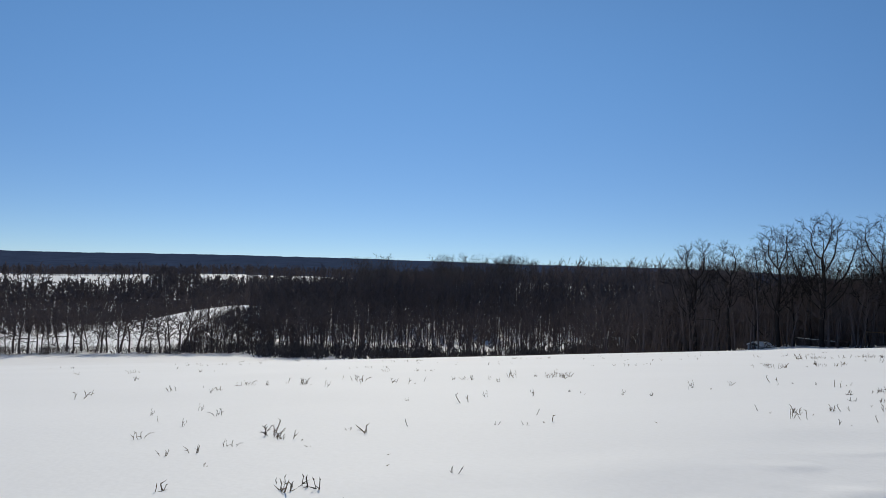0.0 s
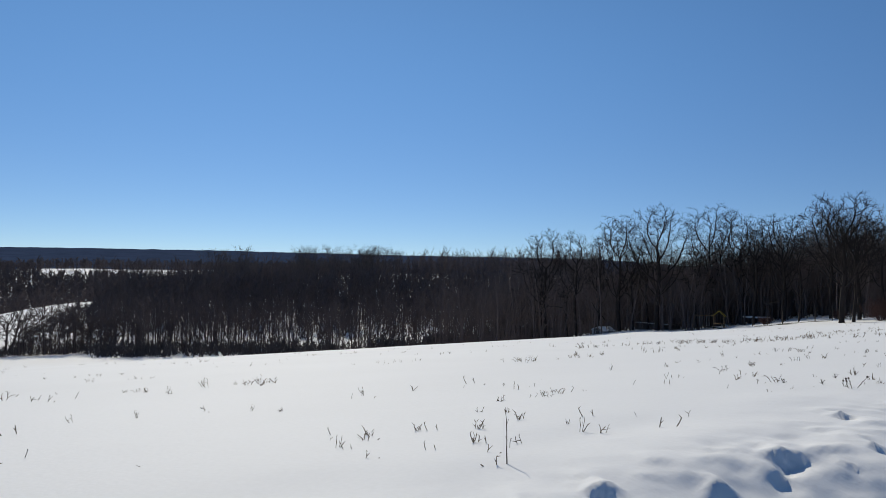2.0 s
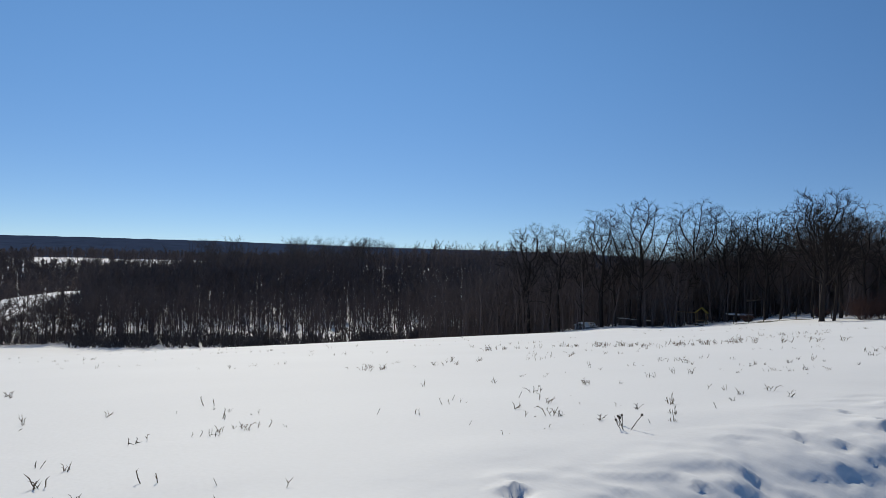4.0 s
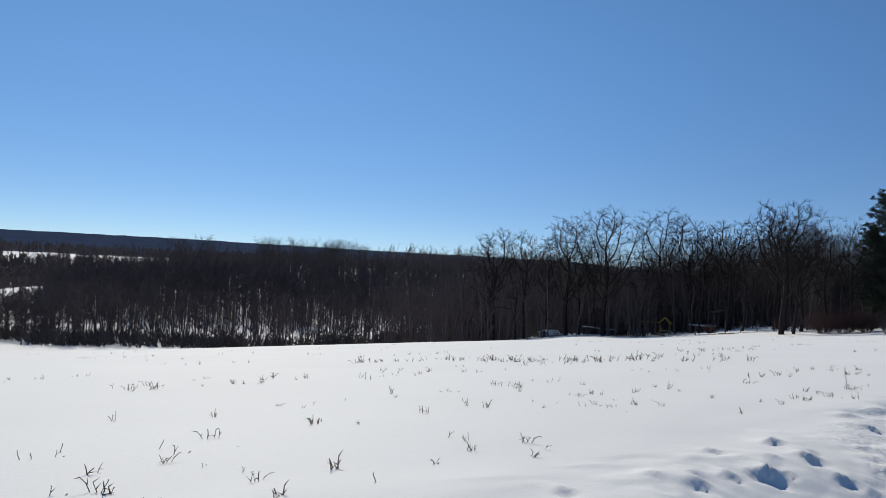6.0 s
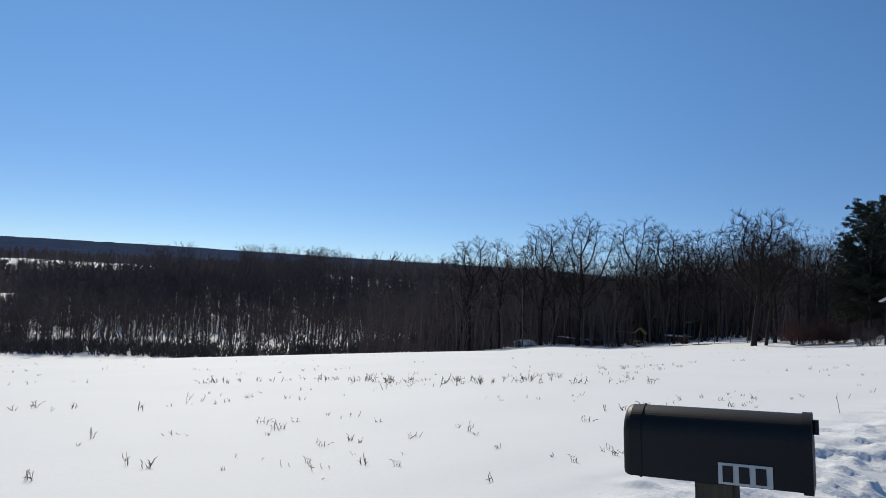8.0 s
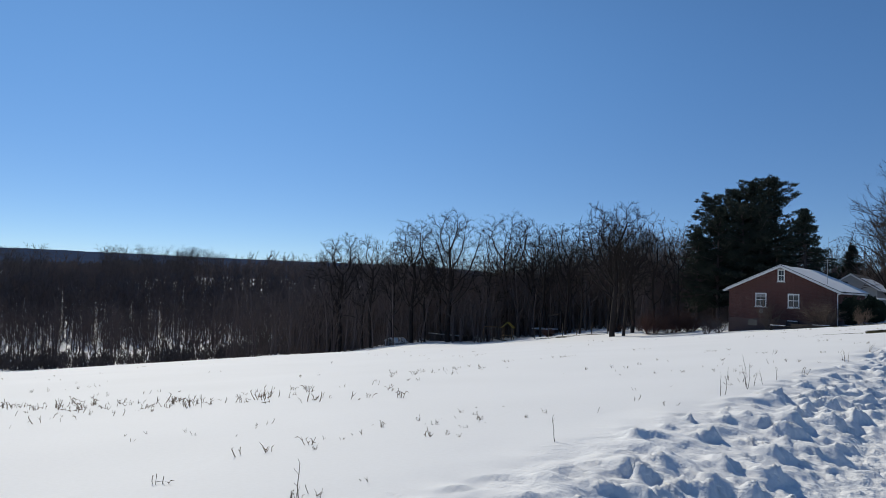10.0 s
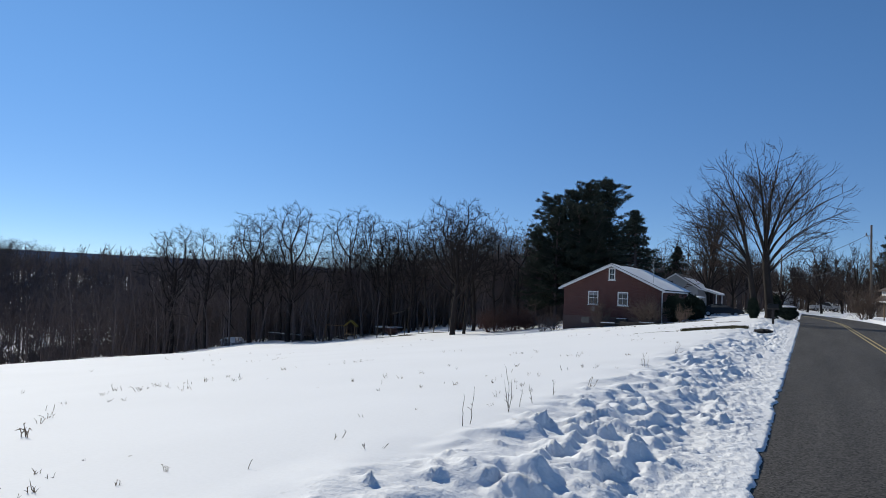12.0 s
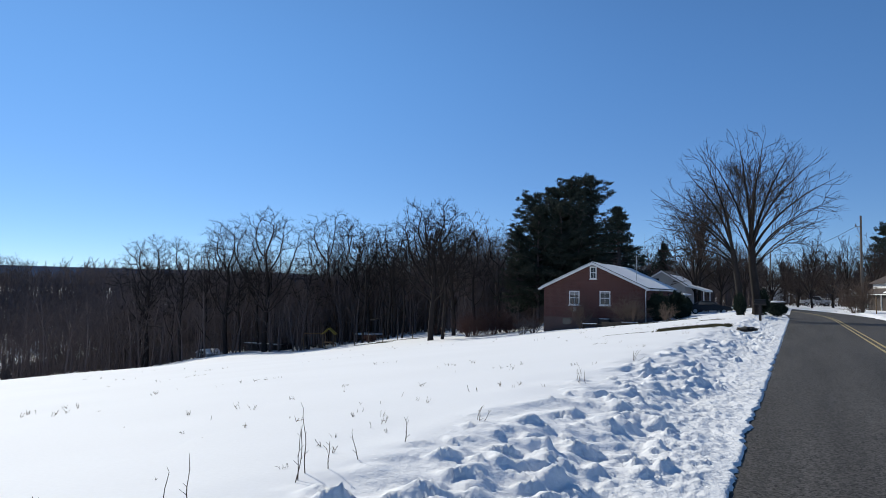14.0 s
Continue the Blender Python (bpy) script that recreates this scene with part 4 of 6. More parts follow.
scatter("brush", brush_protos, spots, PALEBARK, "tangled leafless brush at the wood's edge", "brush")
spots = []
while len(spots) < 900:
    x, y = rng.uniform(-125, -18), rng.uniform(115, 165)
    spots.append([x, y, gz(x, y) - 0.05, rng.uniform(0, 6.28), rng.uniform(1.4, 2.6), rng.randrange(99)])
scatter("brush", brush_protos, spots, TWIG, "tall saplings and brush deep in the wood", "brush")

spots = []
while len(spots) < 330:
    x, y = rng.uniform(-80, -29), rng.uniform(103, 136)
    if in_wood(x, y) and (x < -52 or y > 112):
        spots.append([x, y, gz(x, y) - 0.1, rng.uniform(0, 6.28), rng.uniform(0.58, 0.8), rng.randrange(99)])
for k in range(170):
    x, y = rng.uniform(-68, -36), rng.uniform(110, 134)
    spots.append([x, y, gz(x, y) - 0.1, rng.uniform(0, 6.28), rng.uniform(0.68, 0.9), rng.randrange(99)])
scatter("woodland", mid_protos, spots, PALEBARK, "close young trees between the taller ones", "woods")

# single trees along the front of the wood
def wood_tree(seed, height, width, low, radius, clumps=11, lean=(0.0, 0.0), size=0.24, n=900):
    """A crooked wood-edge tree: a trunk that goes up to its fork, limbs out to each clump of the crown."""
    gen = np.random.default_rng(seed)
    zs = np.arange(-0.4, height * 0.7, 0.7)
    trunk = [(lean[0] * z + 0.16 * math.sin(z * 0.55 + seed), lean[1] * z + 0.16 * math.cos(z * 0.5 + seed), z) for z in zs]
    goal, centres = clumped(seed, n, height, width, low, clumps, size)
    off = np.array((lean[0], lean[1], 0)) * height * 0.6
    limbs = []
    for c in centres:
        c = c + off
        z = min(height * 0.68, max(height * low * 0.62, c[2] - np.hypot(c[0], c[1]) * gen.uniform(1.0, 1.9) - 0.8))
        at = int(np.clip((z + 0.4) / 0.7, 1, len(zs) - 1))
        side = np.array((c[0], c[1], 0)) / (np.hypot(c[0], c[1]) + 1e-6)
        limbs.append((at, leader(gen, trunk[at], c, side * 0.75 + np.array((0, 0, 0.55)), 0.6, 0.07)))
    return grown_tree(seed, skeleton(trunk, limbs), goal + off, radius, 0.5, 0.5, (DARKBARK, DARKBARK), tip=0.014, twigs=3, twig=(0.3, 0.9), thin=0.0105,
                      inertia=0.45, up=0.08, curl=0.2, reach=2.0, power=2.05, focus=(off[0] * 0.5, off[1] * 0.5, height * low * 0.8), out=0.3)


BROAD = "broad leafless tree with crooked limbs at the wood's edge"
LABEL = "tall leafless tree with dark bark at the wood's edge"
EDGE = "trees along the edge of the wood"
for k, (x, y, h, w, low, r, label) in enumerate((
        (-33.4, 90.0, 14.0, 8.2, 0.46, 0.29, BROAD), (-32.5, 90.8, 11.0, 4.6, 0.5, 0.17, LABEL), (-92.6, 107.0, 20.6, 9.6, 0.55, 0.30, BROAD), (-84.4, 106.0, 19.0, 6.0, 0.52, 0.24, LABEL),
        (-73.6, 104.0, 18.8, 10.4, 0.46, 0.32, BROAD), (-65.6, 103.0, 19.3, 10.6, 0.46, 0.36, BROAD), (-63.2, 114.5, 19.8, 8.8, 0.5, 0.30, LABEL),
        (-56.6, 112.0, 17.6, 7.0, 0.46, 0.24, LABEL), (-48.2, 108.0, 15.5, 6.6, 0.46, 0.22, LABEL), (-34.4, 97.0, 12.4, 6.4, 0.4, 0.22, LABEL))):
    place_tree(wood_tree(400 + k, h, w, low, r, 14 if w > 8 else 10), x, y, 0, 1.0, label, EDGE)
slim = [wood_tree(430 + k, 15 + k, 4.6 + 0.5 * k, 0.48, 0.17 + 0.01 * k, 7, (0.03 * (k - 1), 0), 0.3, 520) for k in range(4)]
for k, (x, y, turn, sc) in enumerate(((-29.6, 99, 80, 0.74), (-31.4, 96, 190, 0.70), (-37.0, 99, 10, 0.78), (-39.4, 102, 120, 0.84), (-43, 101, 200, 0.78), (-46, 103, 20, 0.82),
                                      (-51, 105, 75, 0.85), (-53.4, 110, 300, 0.86), (-60, 105, 33, 0.84), (-69.5, 106, 150, 0.95), (-70.6, 103.5, 270, 0.82), (-78, 104, 60, 0.92),
                                      (-80.6, 107, 310, 0.96), (-88, 108, 130, 0.9), (-96.5, 110, 15, 0.86), (-100, 112, 100, 0.82), (-105, 114, 50, 0.78), (-110, 117, 220, 0.76))):
    place_tree(slim[k % 4], x, y, turn, sc, LABEL, EDGE)

# the big bare trees beside the road
def fan_tree(seed, fork, lean, limbs, radius, mats=(GREYBARK, BROWNTWIG), rich=1.0, thin=0.0125):
    """A shade tree: straight ascending limbs, each given by its height on the trunk, its end, how steeply it leaves and
    its thickness, that carry a fan of ever finer, nearly straight branches."""
    rng, gen = random.Random(seed), np.random.default_rng(seed)
    wood, fine, sprays = [], [], []
    zs = [-0.4 + (fork + 0.4) * i / 9 for i in range(10)]
    trunk = [Vector((lean * max(0, z) / fork + 0.05 * math.sin(1.1 * z + seed), 0.04 * math.cos(0.9 * z), z)) for z in zs]
    for k, (a, b) in enumerate(zip(trunk, trunk[1:])):
        ra, rb = (radius * ((1.5, 1.12)[i] if i < 2 else 1 - 0.022 * i) for i in (k, k + 1))
        wood.append((a, b + (b - a) * 0.04, ra, rb, 0))

    def shoot(p, d, length, r, level):
        n = max(3, int(length / 0.24)) if level < 3 else 2
        for i in range(n):
            f = i / n
            d = (bend(rng, d, 0.055) + Vector((p.x * 0.004, p.y * 0.004, 0.018))).normalized()
            q = p + d * length / n
            ra, rb = r * (1 - 0.8 * f), r * (1 - 0.8 * (i + 1) / n)
            if level == 3:
                sprays.append((p, q, max(thin, ra), 0 if i == n - 1 else max(thin * 0.7, rb), 0))
            else:
                (wood if ra > 0.05 else fine).append((p, q + (q - p) * 0.04, max(thin, ra), max(thin * 0.9, rb), 0))
            if (level < 3 and f > 0.12 or level == 3) and rng.random() < (0.85 if level < 3 else 1.0) * rich:
                e = sideways(rng, d, rng.uniform(22, 46)) + Vector((0, 0, 0.08))
                if level == 3:
                    sprays.append((q, q + e.normalized() * rng.uniform(0.2, 0.5), thin * 0.85, 0, 0))
                else:
                    shoot(q, e.normalized(), length * (1 - f) * rng.uniform(0.45, 0.8) + 0.3, max(thin, ra * 0.6), level + 1)
            p = q

    for z0, end, steep, r in limbs:
        at = min(range(10), key=lambda i: abs(zs[i] - z0))
        a, b = trunk[at], Vector(end)
        d = ((b - a).normalized() * 0.6 + Vector((0, 0, steep))).normalized()
        pts = [a] + [Vector(p) for p in leader(gen, a, b, d * 0.85, 0.42, 0.022)]
        n, length = len(pts) - 1, (b - a).length
        for i in range(n):
            f = i / n
            ra, rb = 0.85 * r * (1 - f) ** 0.8 + 0.012, 0.85 * r * (1 - (i + 1) / n) ** 0.8 + 0.012
            (wood if ra > 0.05 else fine).append((pts[i], pts[i + 1] + (pts[i + 1] - pts[i]) * 0.05, ra, rb, 0))
            if f > 0.2 and rng.random() < 0.85 * rich:
                way = (pts[i + 1] - pts[i]).normalized()
                shoot(pts[i + 1], (sideways(rng, way, rng.uniform(24, 62)) + Vector((0, 0, 0.06))).normalized(),
                      length * (0.40 * (1 - f) + 0.11) * rng.uniform(0.6, 1.15), max(0.016, ra * 0.45), 1)
        shoot(pts[-1], (pts[-1] - pts[-2]).normalized(), 0.7, 0.014, 2)
    return mesh_from("trunk", *tubes(wood, 7), mats[0], True), mesh_from("branches", *stack([tubes(fine, 4), spikes(sprays)]), mats[1])


def round_crown(seed, n, fork, wide, top, low):
    """Limbs for a tree grown in the open: ends spread evenly over a dome."""
    rng = random.Random(seed)
    limbs = []
    for k in range(n):
        f = (k + 0.4) / n
        slope, a = radians(8 + 80 * f ** 0.8), 2.4 * k + rng.uniform(-0.3, 0.3)
        end = (wide * math.sin(slope) * math.cos(a), wide * math.sin(slope) * math.sin(a), low + (top - low) * math.cos(slope))
        limbs.append((fork * (1 - 0.4 * f * rng.random()), end, 0.55 - 0.25 * f, 0.035 + 0.008 * top * (1 - 0.5 * f)))
    return limbs


right_limbs = ((4.6, (-0.8, 0.6, 12.0), 0.98, 0.15), (4.2, (-2.8, -0.8, 11.0), 1.05, 0.11), (4.6, (0.7, -1.4, 11.6), 0.84, 0.10), (4.0, (2.3, 0.8, 11.1), 0.84, 0.15), (4.6, (3.6, -1.2, 10.2), 0.70, 0.11),
               (4.0, (4.6, 0.9, 9.1), 0.63, 0.11), (3.5, (4.1, -2.0, 7.2), 0.56, 0.07), (3.0, (3.1, 1.4, 5.6), 0.42, 0.05), (4.6, (-0.5, 4.2, 9.9), 0.84, 0.09), (4.6, (0.4, -4.2, 9.5), 0.84, 0.09),
               (4.2, (-1.9, 3.2, 9.2), 0.77, 0.07), (3.5, (-2.4, -2.8, 7.8), 0.70, 0.07), (3.5, (4.6, 0.2, 7.6), 0.49, 0.07), (3.0, (3.7, -0.9, 6.1), 0.42, 0.055), (4.2, (1.7, 3.0, 8.6), 0.70, 0.07),
               (4.2, (1.5, -3.0, 7.6), 0.70, 0.07))
left_limbs = ((4.4, (-3.4, 0.6, 10.0), 0.84, 0.12), (4.0, (-4.7, -0.8, 7.0), 0.56, 0.09), (4.4, (-2.4, -1.0, 10.9), 0.98, 0.12), (3.2, (-4.6, 0.8, 4.6), 0.42, 0.06), (4.0, (-4.2, 1.8, 8.6), 0.70, 0.08),
              (4.4, (-1.5, 2.6, 9.0), 0.84, 0.07), (3.0, (-3.4, -1.8, 5.6), 0.49, 0.06), (3.5, (-5.1, 0.2, 6.0), 0.49, 0.07), (3.0, (-3.9, -1.0, 4.0), 0.35, 0.05), (4.0, (-4.9, 0.6, 7.7), 0.56, 0.08))
place_tree(fan_tree(7, 4.8, -0.25, right_limbs, 0.30), -2.35, 78.2, 0, 1.0, "large leafless shade tree with a rounded spreading crown beside the road", name="shade_tree")
place_tree(fan_tree(12, 4.5, -0.45, left_limbs, 0.23), -3.3, 77.4, 0, 1.0, "leafless shade tree leaning out beside the road", name="shade_tree")
place_tree(fan_tree(15, 6.5, 0, round_crown(15, 10, 6.0, 4.0, 15.4, 8.0), 0.18), -11.6, 127, 0, 1.1, "tall leafless tree behind the carport", name="shade_tree")
garden_tree = fan_tree(19, 3.2, 0, round_crown(19, 10, 3.2, 4.6, 11.8, 5.0), 0.24, rich=0.8, thin=0.02)
for x, y, turn, sc in ((-11.6, 122, 0, 1.0), (-6.5, 135, 60, 0.8), (3.0, 186, 20, 1.15), (8.6, 178, 140, 1.05), (-2, 182, 220, 0.9), (9.8, 141, 70, 0.76), (-9, 128, 200, 0.75),
                       (-8.2, 146, 300, 0.8), (12.6, 150, 10, 0.8)):
    place_tree(garden_tree, x, y, turn, sc, "leafless garden tree with fine spreading twigs", "garden trees", "garden_tree")
apple = fan_tree(23, 1.7, 0.2, round_crown(23, 13, 1.7, 4.3, 6.2, 2.4), 0.2, (DARKBARK, BROWNTWIG), 0.9, 0.02)
for x, y, turn, sc in ((0.3, 153.5, 0, 1.0), (2.2, 147.5, 130, 1.0), (5.2, 153, 250, 0.95), (-3.4, 149, 60, 1.0)):
    place_tree(apple, x, y, turn, sc, "low leafless spreading tree with a dark trunk past the bend", "low spreading trees", "garden_tree")


# evergreens
def pine_meshes(seed, height, width, whorls=24, low=0.13, ragged=0.36, tilt=0.10, tuft=0.36, fall=1.7, tip=0.24):
    """A white pine: whorls of long level boughs, each carrying flat plates of needle tufts, with gaps between them."""
    rng = random.Random(seed)
    segs = [(Vector((0, 0, -0.3)), Vector((0.15, 0, height * 0.5)), 0.30, 0.19, 0), (Vector((0.15, 0, height * 0.5)), Vector((0, 0.1, height * 0.96)), 0.19, 0.03, 0)]
    blades = []

    def spray(c, d, size):
        for n in range(9):
            e = (d * rng.uniform(0.1, 1.0) + Vector((rng.gauss(0, 0.65), rng.gauss(0, 0.65), rng.uniform(0.05, 0.9)))).normalized()
            a = c + Vector((rng.gauss(0, 0.12), rng.gauss(0, 0.12), rng.gauss(0, 0.04)))
            blades.append((a, a + e * size * rng.uniform(0.6, 1.25), 0.042, 0, 2))

    for k in range(whorls):
        t = (k + rng.uniform(0.2, 0.8)) / whorls
        z = height * (low + (0.97 - low) * t)
        outline = math.sin(min(1.0, (1 - t) * fall + tip) * math.pi / 2) ** 0.9 * (0.72 + 0.28 * min(1, t * 4))
        for b in range(rng.randint(4, 6)):
            w = rng.uniform(0, 6.28)
            ln = width * outline * rng.uniform(1 - 2 * ragged, 1 + 0.3 * ragged)
            d = Vector((math.cos(w), math.sin(w), tilt + 0.25 * t ** 2 + rng.gauss(0, 0.06))).normalized()
            p = Vector((0, 0, z + rng.gauss(0, 0.12)))
            n = max(3, int(ln / 0.6))
            for i in range(n):
                d = (bend(rng, d, 0.07) + Vector((0, 0, 0.012))).normalized()
                q = p + d * ln / n
                segs.append((p, q, 0.055 * (1 - 0.7 * i / n), 0.055 * (1 - 0.7 * (i + 1) / n), 1))
                f = (i + 1) / n
                if f > 0.28:
                    side = Vector((-d.y, d.x, 0)).normalized()
                    wide = ln * 0.26 * math.sin(math.pi * min(1, 0.12 + 0.8 * f)) + 0.15
                    for c in range(5):
                        off = rng.uniform(-1, 1) * wide
                        spray(p.lerp(q, rng.random()) + side * off + d * rng.uniform(0, 0.35) * abs(off) + Vector((0, 0, rng.uniform(-0.12, 0.34))), (d + side * off * 0.5).normalized(), tuft)
                p = q
            spray(p, d, tuft * 1.2)
    for c in range(6):
        spray(Vector((0, 0.1, height * (0.93 + 0.012 * c))), Vector((0, 0, 1)), tuft)
    return mesh_from("trunk", *stack([tubes([s for s in segs if s[4] == 0], 8), tubes([s for s in segs if s[4] == 1], 4)]), BARK, True), \
        mesh_from("needles", *spikes(blades), NEEDLE)


pine_a = pine_meshes(1, 17.8, 4.7, 26, 0.13, 0.34, 0.22, 0.36, 1.2)
pine_b = pine_meshes(2, 16.8, 4.3, 25, 0.13, 0.34, 0.22, 0.36, 1.15)
pine_c = pine_meshes(5, 13.5, 4.0, 25, 0.26, 0.24, 0.2, 0.42, 1.5)
spruce = pine_meshes(3, 12.8, 4.5, 36, 0.05, 0.10, -0.2, 0.26, 1.0, 0.02)


def place_pine(meshes, x, y, turn, sc, label, group):
    t = thing("pine_tree", x, y, gz(x, y), turn, label, "pine tree", group)
    t.scale = (sc, sc, sc)
    piece("trunk", meshes[0], t)
    piece("foliage", meshes[1], t)


for x, y, m, turn, sc in ((-28.2, 107, pine_a, 0, 0.89), (-26.0, 109.5, pine_b, 70, 0.96), (-24.2, 108, pine_a, 130, 0.94), (-22.1, 110, pine_b, 20, 1.01),
                          (-26.9, 104.5, pine_b, 200, 0.82), (-22.4, 105.4, pine_a, 250, 0.76), (-24.4, 105, pine_a, 310, 0.78), (-29.4, 104.6, pine_b, 160, 0.7)):
    place_pine(m, x, y, turn, sc, "tall dark green pine behind the brick house", "pines behind the house")
place_pine(spruce, -17.7, 104.5, 0, 0.97, "dark pointed spruce behind the brick house", "pines behind the house")
place_pine(spruce, -17.4, 134, 60, 0.78, "dark pointed spruce behind the brick house", "pines behind the house")
for x, y, m, turn, sc in ((14.9, 168, pine_c, 0, 1.06), (19.4, 170, pine_c, 90, 0.86), (23.4, 171, pine_c, 230, 0.8), (27.0, 168, pine_c, 30, 0.76), (30.4, 166, pine_c, 200, 0.72), (34, 168, pine_c, 100, 0.76)):
    place_pine(m, x, y, turn, sc, "dark pine standing behind houses", "pines across the road")


# ---- buildings ----
def window(house, x, z, w, h, y=0.0, blind=0.35, bars=True):
    """A sash window on a wall that faces -y: frame, sill, panes."""
    win = new("window")
    win.parent = house
    win.matrix_basis = pose(x, y, z)
    f = 0.09
    bm = box(-w / 2, -w / 2 + f, -0.06, 0.02, -h / 2, h / 2, 0.01)
    box(w / 2 - f, w / 2, -0.06, 0.02, -h / 2, h / 2, 0.01, bm)
    box(-w / 2 + f, w / 2 - f, -0.058, 0.02, h / 2 - f, h / 2, 0.01, bm)
    box(-w / 2 + f, w / 2 - f, -0.058, 0.02, -h / 2, -h / 2 + f, 0.01, bm)
    box(-w / 2 + f, w / 2 - f, -0.05, 0.02, -0.03, 0.03, 0.0, bm)
    part("frame", bm, WHITE, win, "white painted frame")
    part("sill", box(-w / 2 - 0.06, w / 2 + 0.06, -0.10, 0.0, -h / 2 - 0.07, -h / 2 - 0.004, 0.01), WHITE, win)
    part("pane", box(-w / 2 + f, w / 2 - f, -0.022, -0.012, 0.03, h / 2 - f), GLASS, win, "dark glass pane")
    part("pane", box(-w / 2 + f, w / 2 - f, -0.012, -0.002, -h / 2 + f, -0.03), GLASS, win, "dark glass pane")
    if blind:
        part("blind", box(-w / 2 + f, w / 2 - f, -0.030, -0.023, h / 2 - f - blind * h, h / 2 - f), BLIND, win, "pale drawn blind")
    if bars:
        bm = box(-0.012, 0.012, -0.045, -0.024, 0.03, h / 2 - f)
        box(-0.012, 0.012, -0.035, -0.013, -h / 2 + f, -0.03, 0, bm)
        part("glazing_bar", bm, WHITE, win)
    return win


def gable_house(name, x, y, rz, width, depth, base, eave, rise, wall_mat, roof_mat, label, snow=(), over=0.35, z=None, foot=None):
    """A house whose gable faces -y before it is turned; heights above its ground."""
    h = thing(name, x, y, gz(x, y) if z is None else z, rz, label, "house")
    w = width / 2
    part("wall", prism([(-w, base), (-w, eave), (0, eave + rise), (w, eave), (w, base)], 0, depth), wall_mat, h)
    if foot:
        part("foundation", box(-w - 0.02, w + 0.02, -0.02, depth + 0.02, -1.2, base), foot, h, "bare block foundation")
    k = rise / w
    for side in (-1, 1):
        t = 0.16
        out = side * (w + over)
        low = eave - over * k
        part("roof", prism([(0, eave + rise + 0.02), (out, low + 0.02), (out, low + t), (0, eave + rise + t + 0.02)][::side], -over, depth + over), roof_mat, h,
             "shingled roof slope")
        part("rake_board", prism([(0, eave + rise - 0.06), (out, low - 0.06), (out, low + 0.14), (0, eave + rise + 0.15)][::side], -over - 0.05, -over - 0.004), WHITE, h,
             "white rake board")
        part("gutter", prism([(out, low - 0.03), (out + side * 0.12, low - 0.03), (out + side * 0.13, low + 0.1), (out, low + 0.1)][::side], -over, depth + over), WHITE, h)
    for side, f0, f1, y0, y1, thick in snow:
        a, b = f0 * (w + over), f1 * (w + over)
        za, zb = eave + rise + 0.184 - k * a, eave + rise + 0.184 - k * b
        bm = prism([(side * a, za), (side * b, zb), (side * b, zb + thick * 0.7), (side * (a + b) / 2, (za + zb) / 2 + thick), (side * a, za + thick * 0.8)][::side], y0, y1)
        part("snow_cover", bm, ROOFSNOW, h, "white snow lying on the roof")
    return h


brick = gable_house("brick_house", -16.0, 86.9, 0, 9.0, 15.6, 0.85, 3.45, 2.1, BRICK, DARKSHINGLE,
                    "low red brick house with a snow-covered roof beside the field", z=-1.24, foot=CONCRETE,
                    snow=((1, 0.02, 0.99, -0.3, 2.0, 0.06), (1, 0.05, 1.0, 2.12, 4.6, 0.07), (1, 0.02, 1.0, 4.74, 9.0, 0.08), (1, 0.02, 1.0, 9.1, 15.8, 0.07), (-1, 0.0, 0.97, -0.3, 1.2, 0.05)))
window(brick, -1.68, 2.55, 0.95, 1.25, blind=0.25)
window(brick, 1.06, 2.55, 0.95, 1.25, blind=0.1)
window(brick, 0.02, 4.78, 0.6, 1.08, blind=0.0)
part("gable_vent", prism([(-0.55, 5.33), (0, 5.58), (0.55, 5.33)], -0.03, 0.0), GREYSIDING, brick, "grey louvred gable vent")
part("meter_box", box(-1.78, -1.5, -0.12, 0.0, 1.35, 1.75, 0.02), GREYSIDING, brick, "small grey meter box")
part("basement_window", box(-2.75, -2.0, -0.05, -0.021, 0.18, 0.72, 0.01), GLASS, brick, "dark basement window")
part("basement_door", box(0.55, 1.55, -0.5, -0.021, -0.1, 0.72, 0.03), OLDWOOD, brick, "sloping dark basement hatch")
part("hatch_snow", box(0.62, 1.48, -0.48, -0.05, 0.724, 0.79, 0.02), ROOFSNOW, brick, "snow on the hatch")
bm = rod((4.56, -0.08, 0.1), (4.56, -0.08, 3.2), 0.045)
rod((4.56, -0.08, 3.2), (4.85, -0.25, 3.32), 0.045, bm=bm)
part("downspout", bm, WHITE, brick, "white downspout")
bm = rod((3.6, 0.9, 3.6), (3.6, 0.9, 6.3), 0.02)
rod((3.3, 0.9, 6.0), (3.9, 0.9, 6.0), 0.012, bm=bm)
rod((3.35, 0.9, 6.2), (3.85, 0.9, 6.2), 0.012, bm=bm)
part("aerial", bm, STEEL, brick, "thin roof aerial")
for yy in (4.0, 8.0, 12.5):
    part("side_window", box(4.5, 4.56, yy - 0.5, yy + 0.5, 1.9, 3.1, 0.02), GLASS, brick, "dark side window")

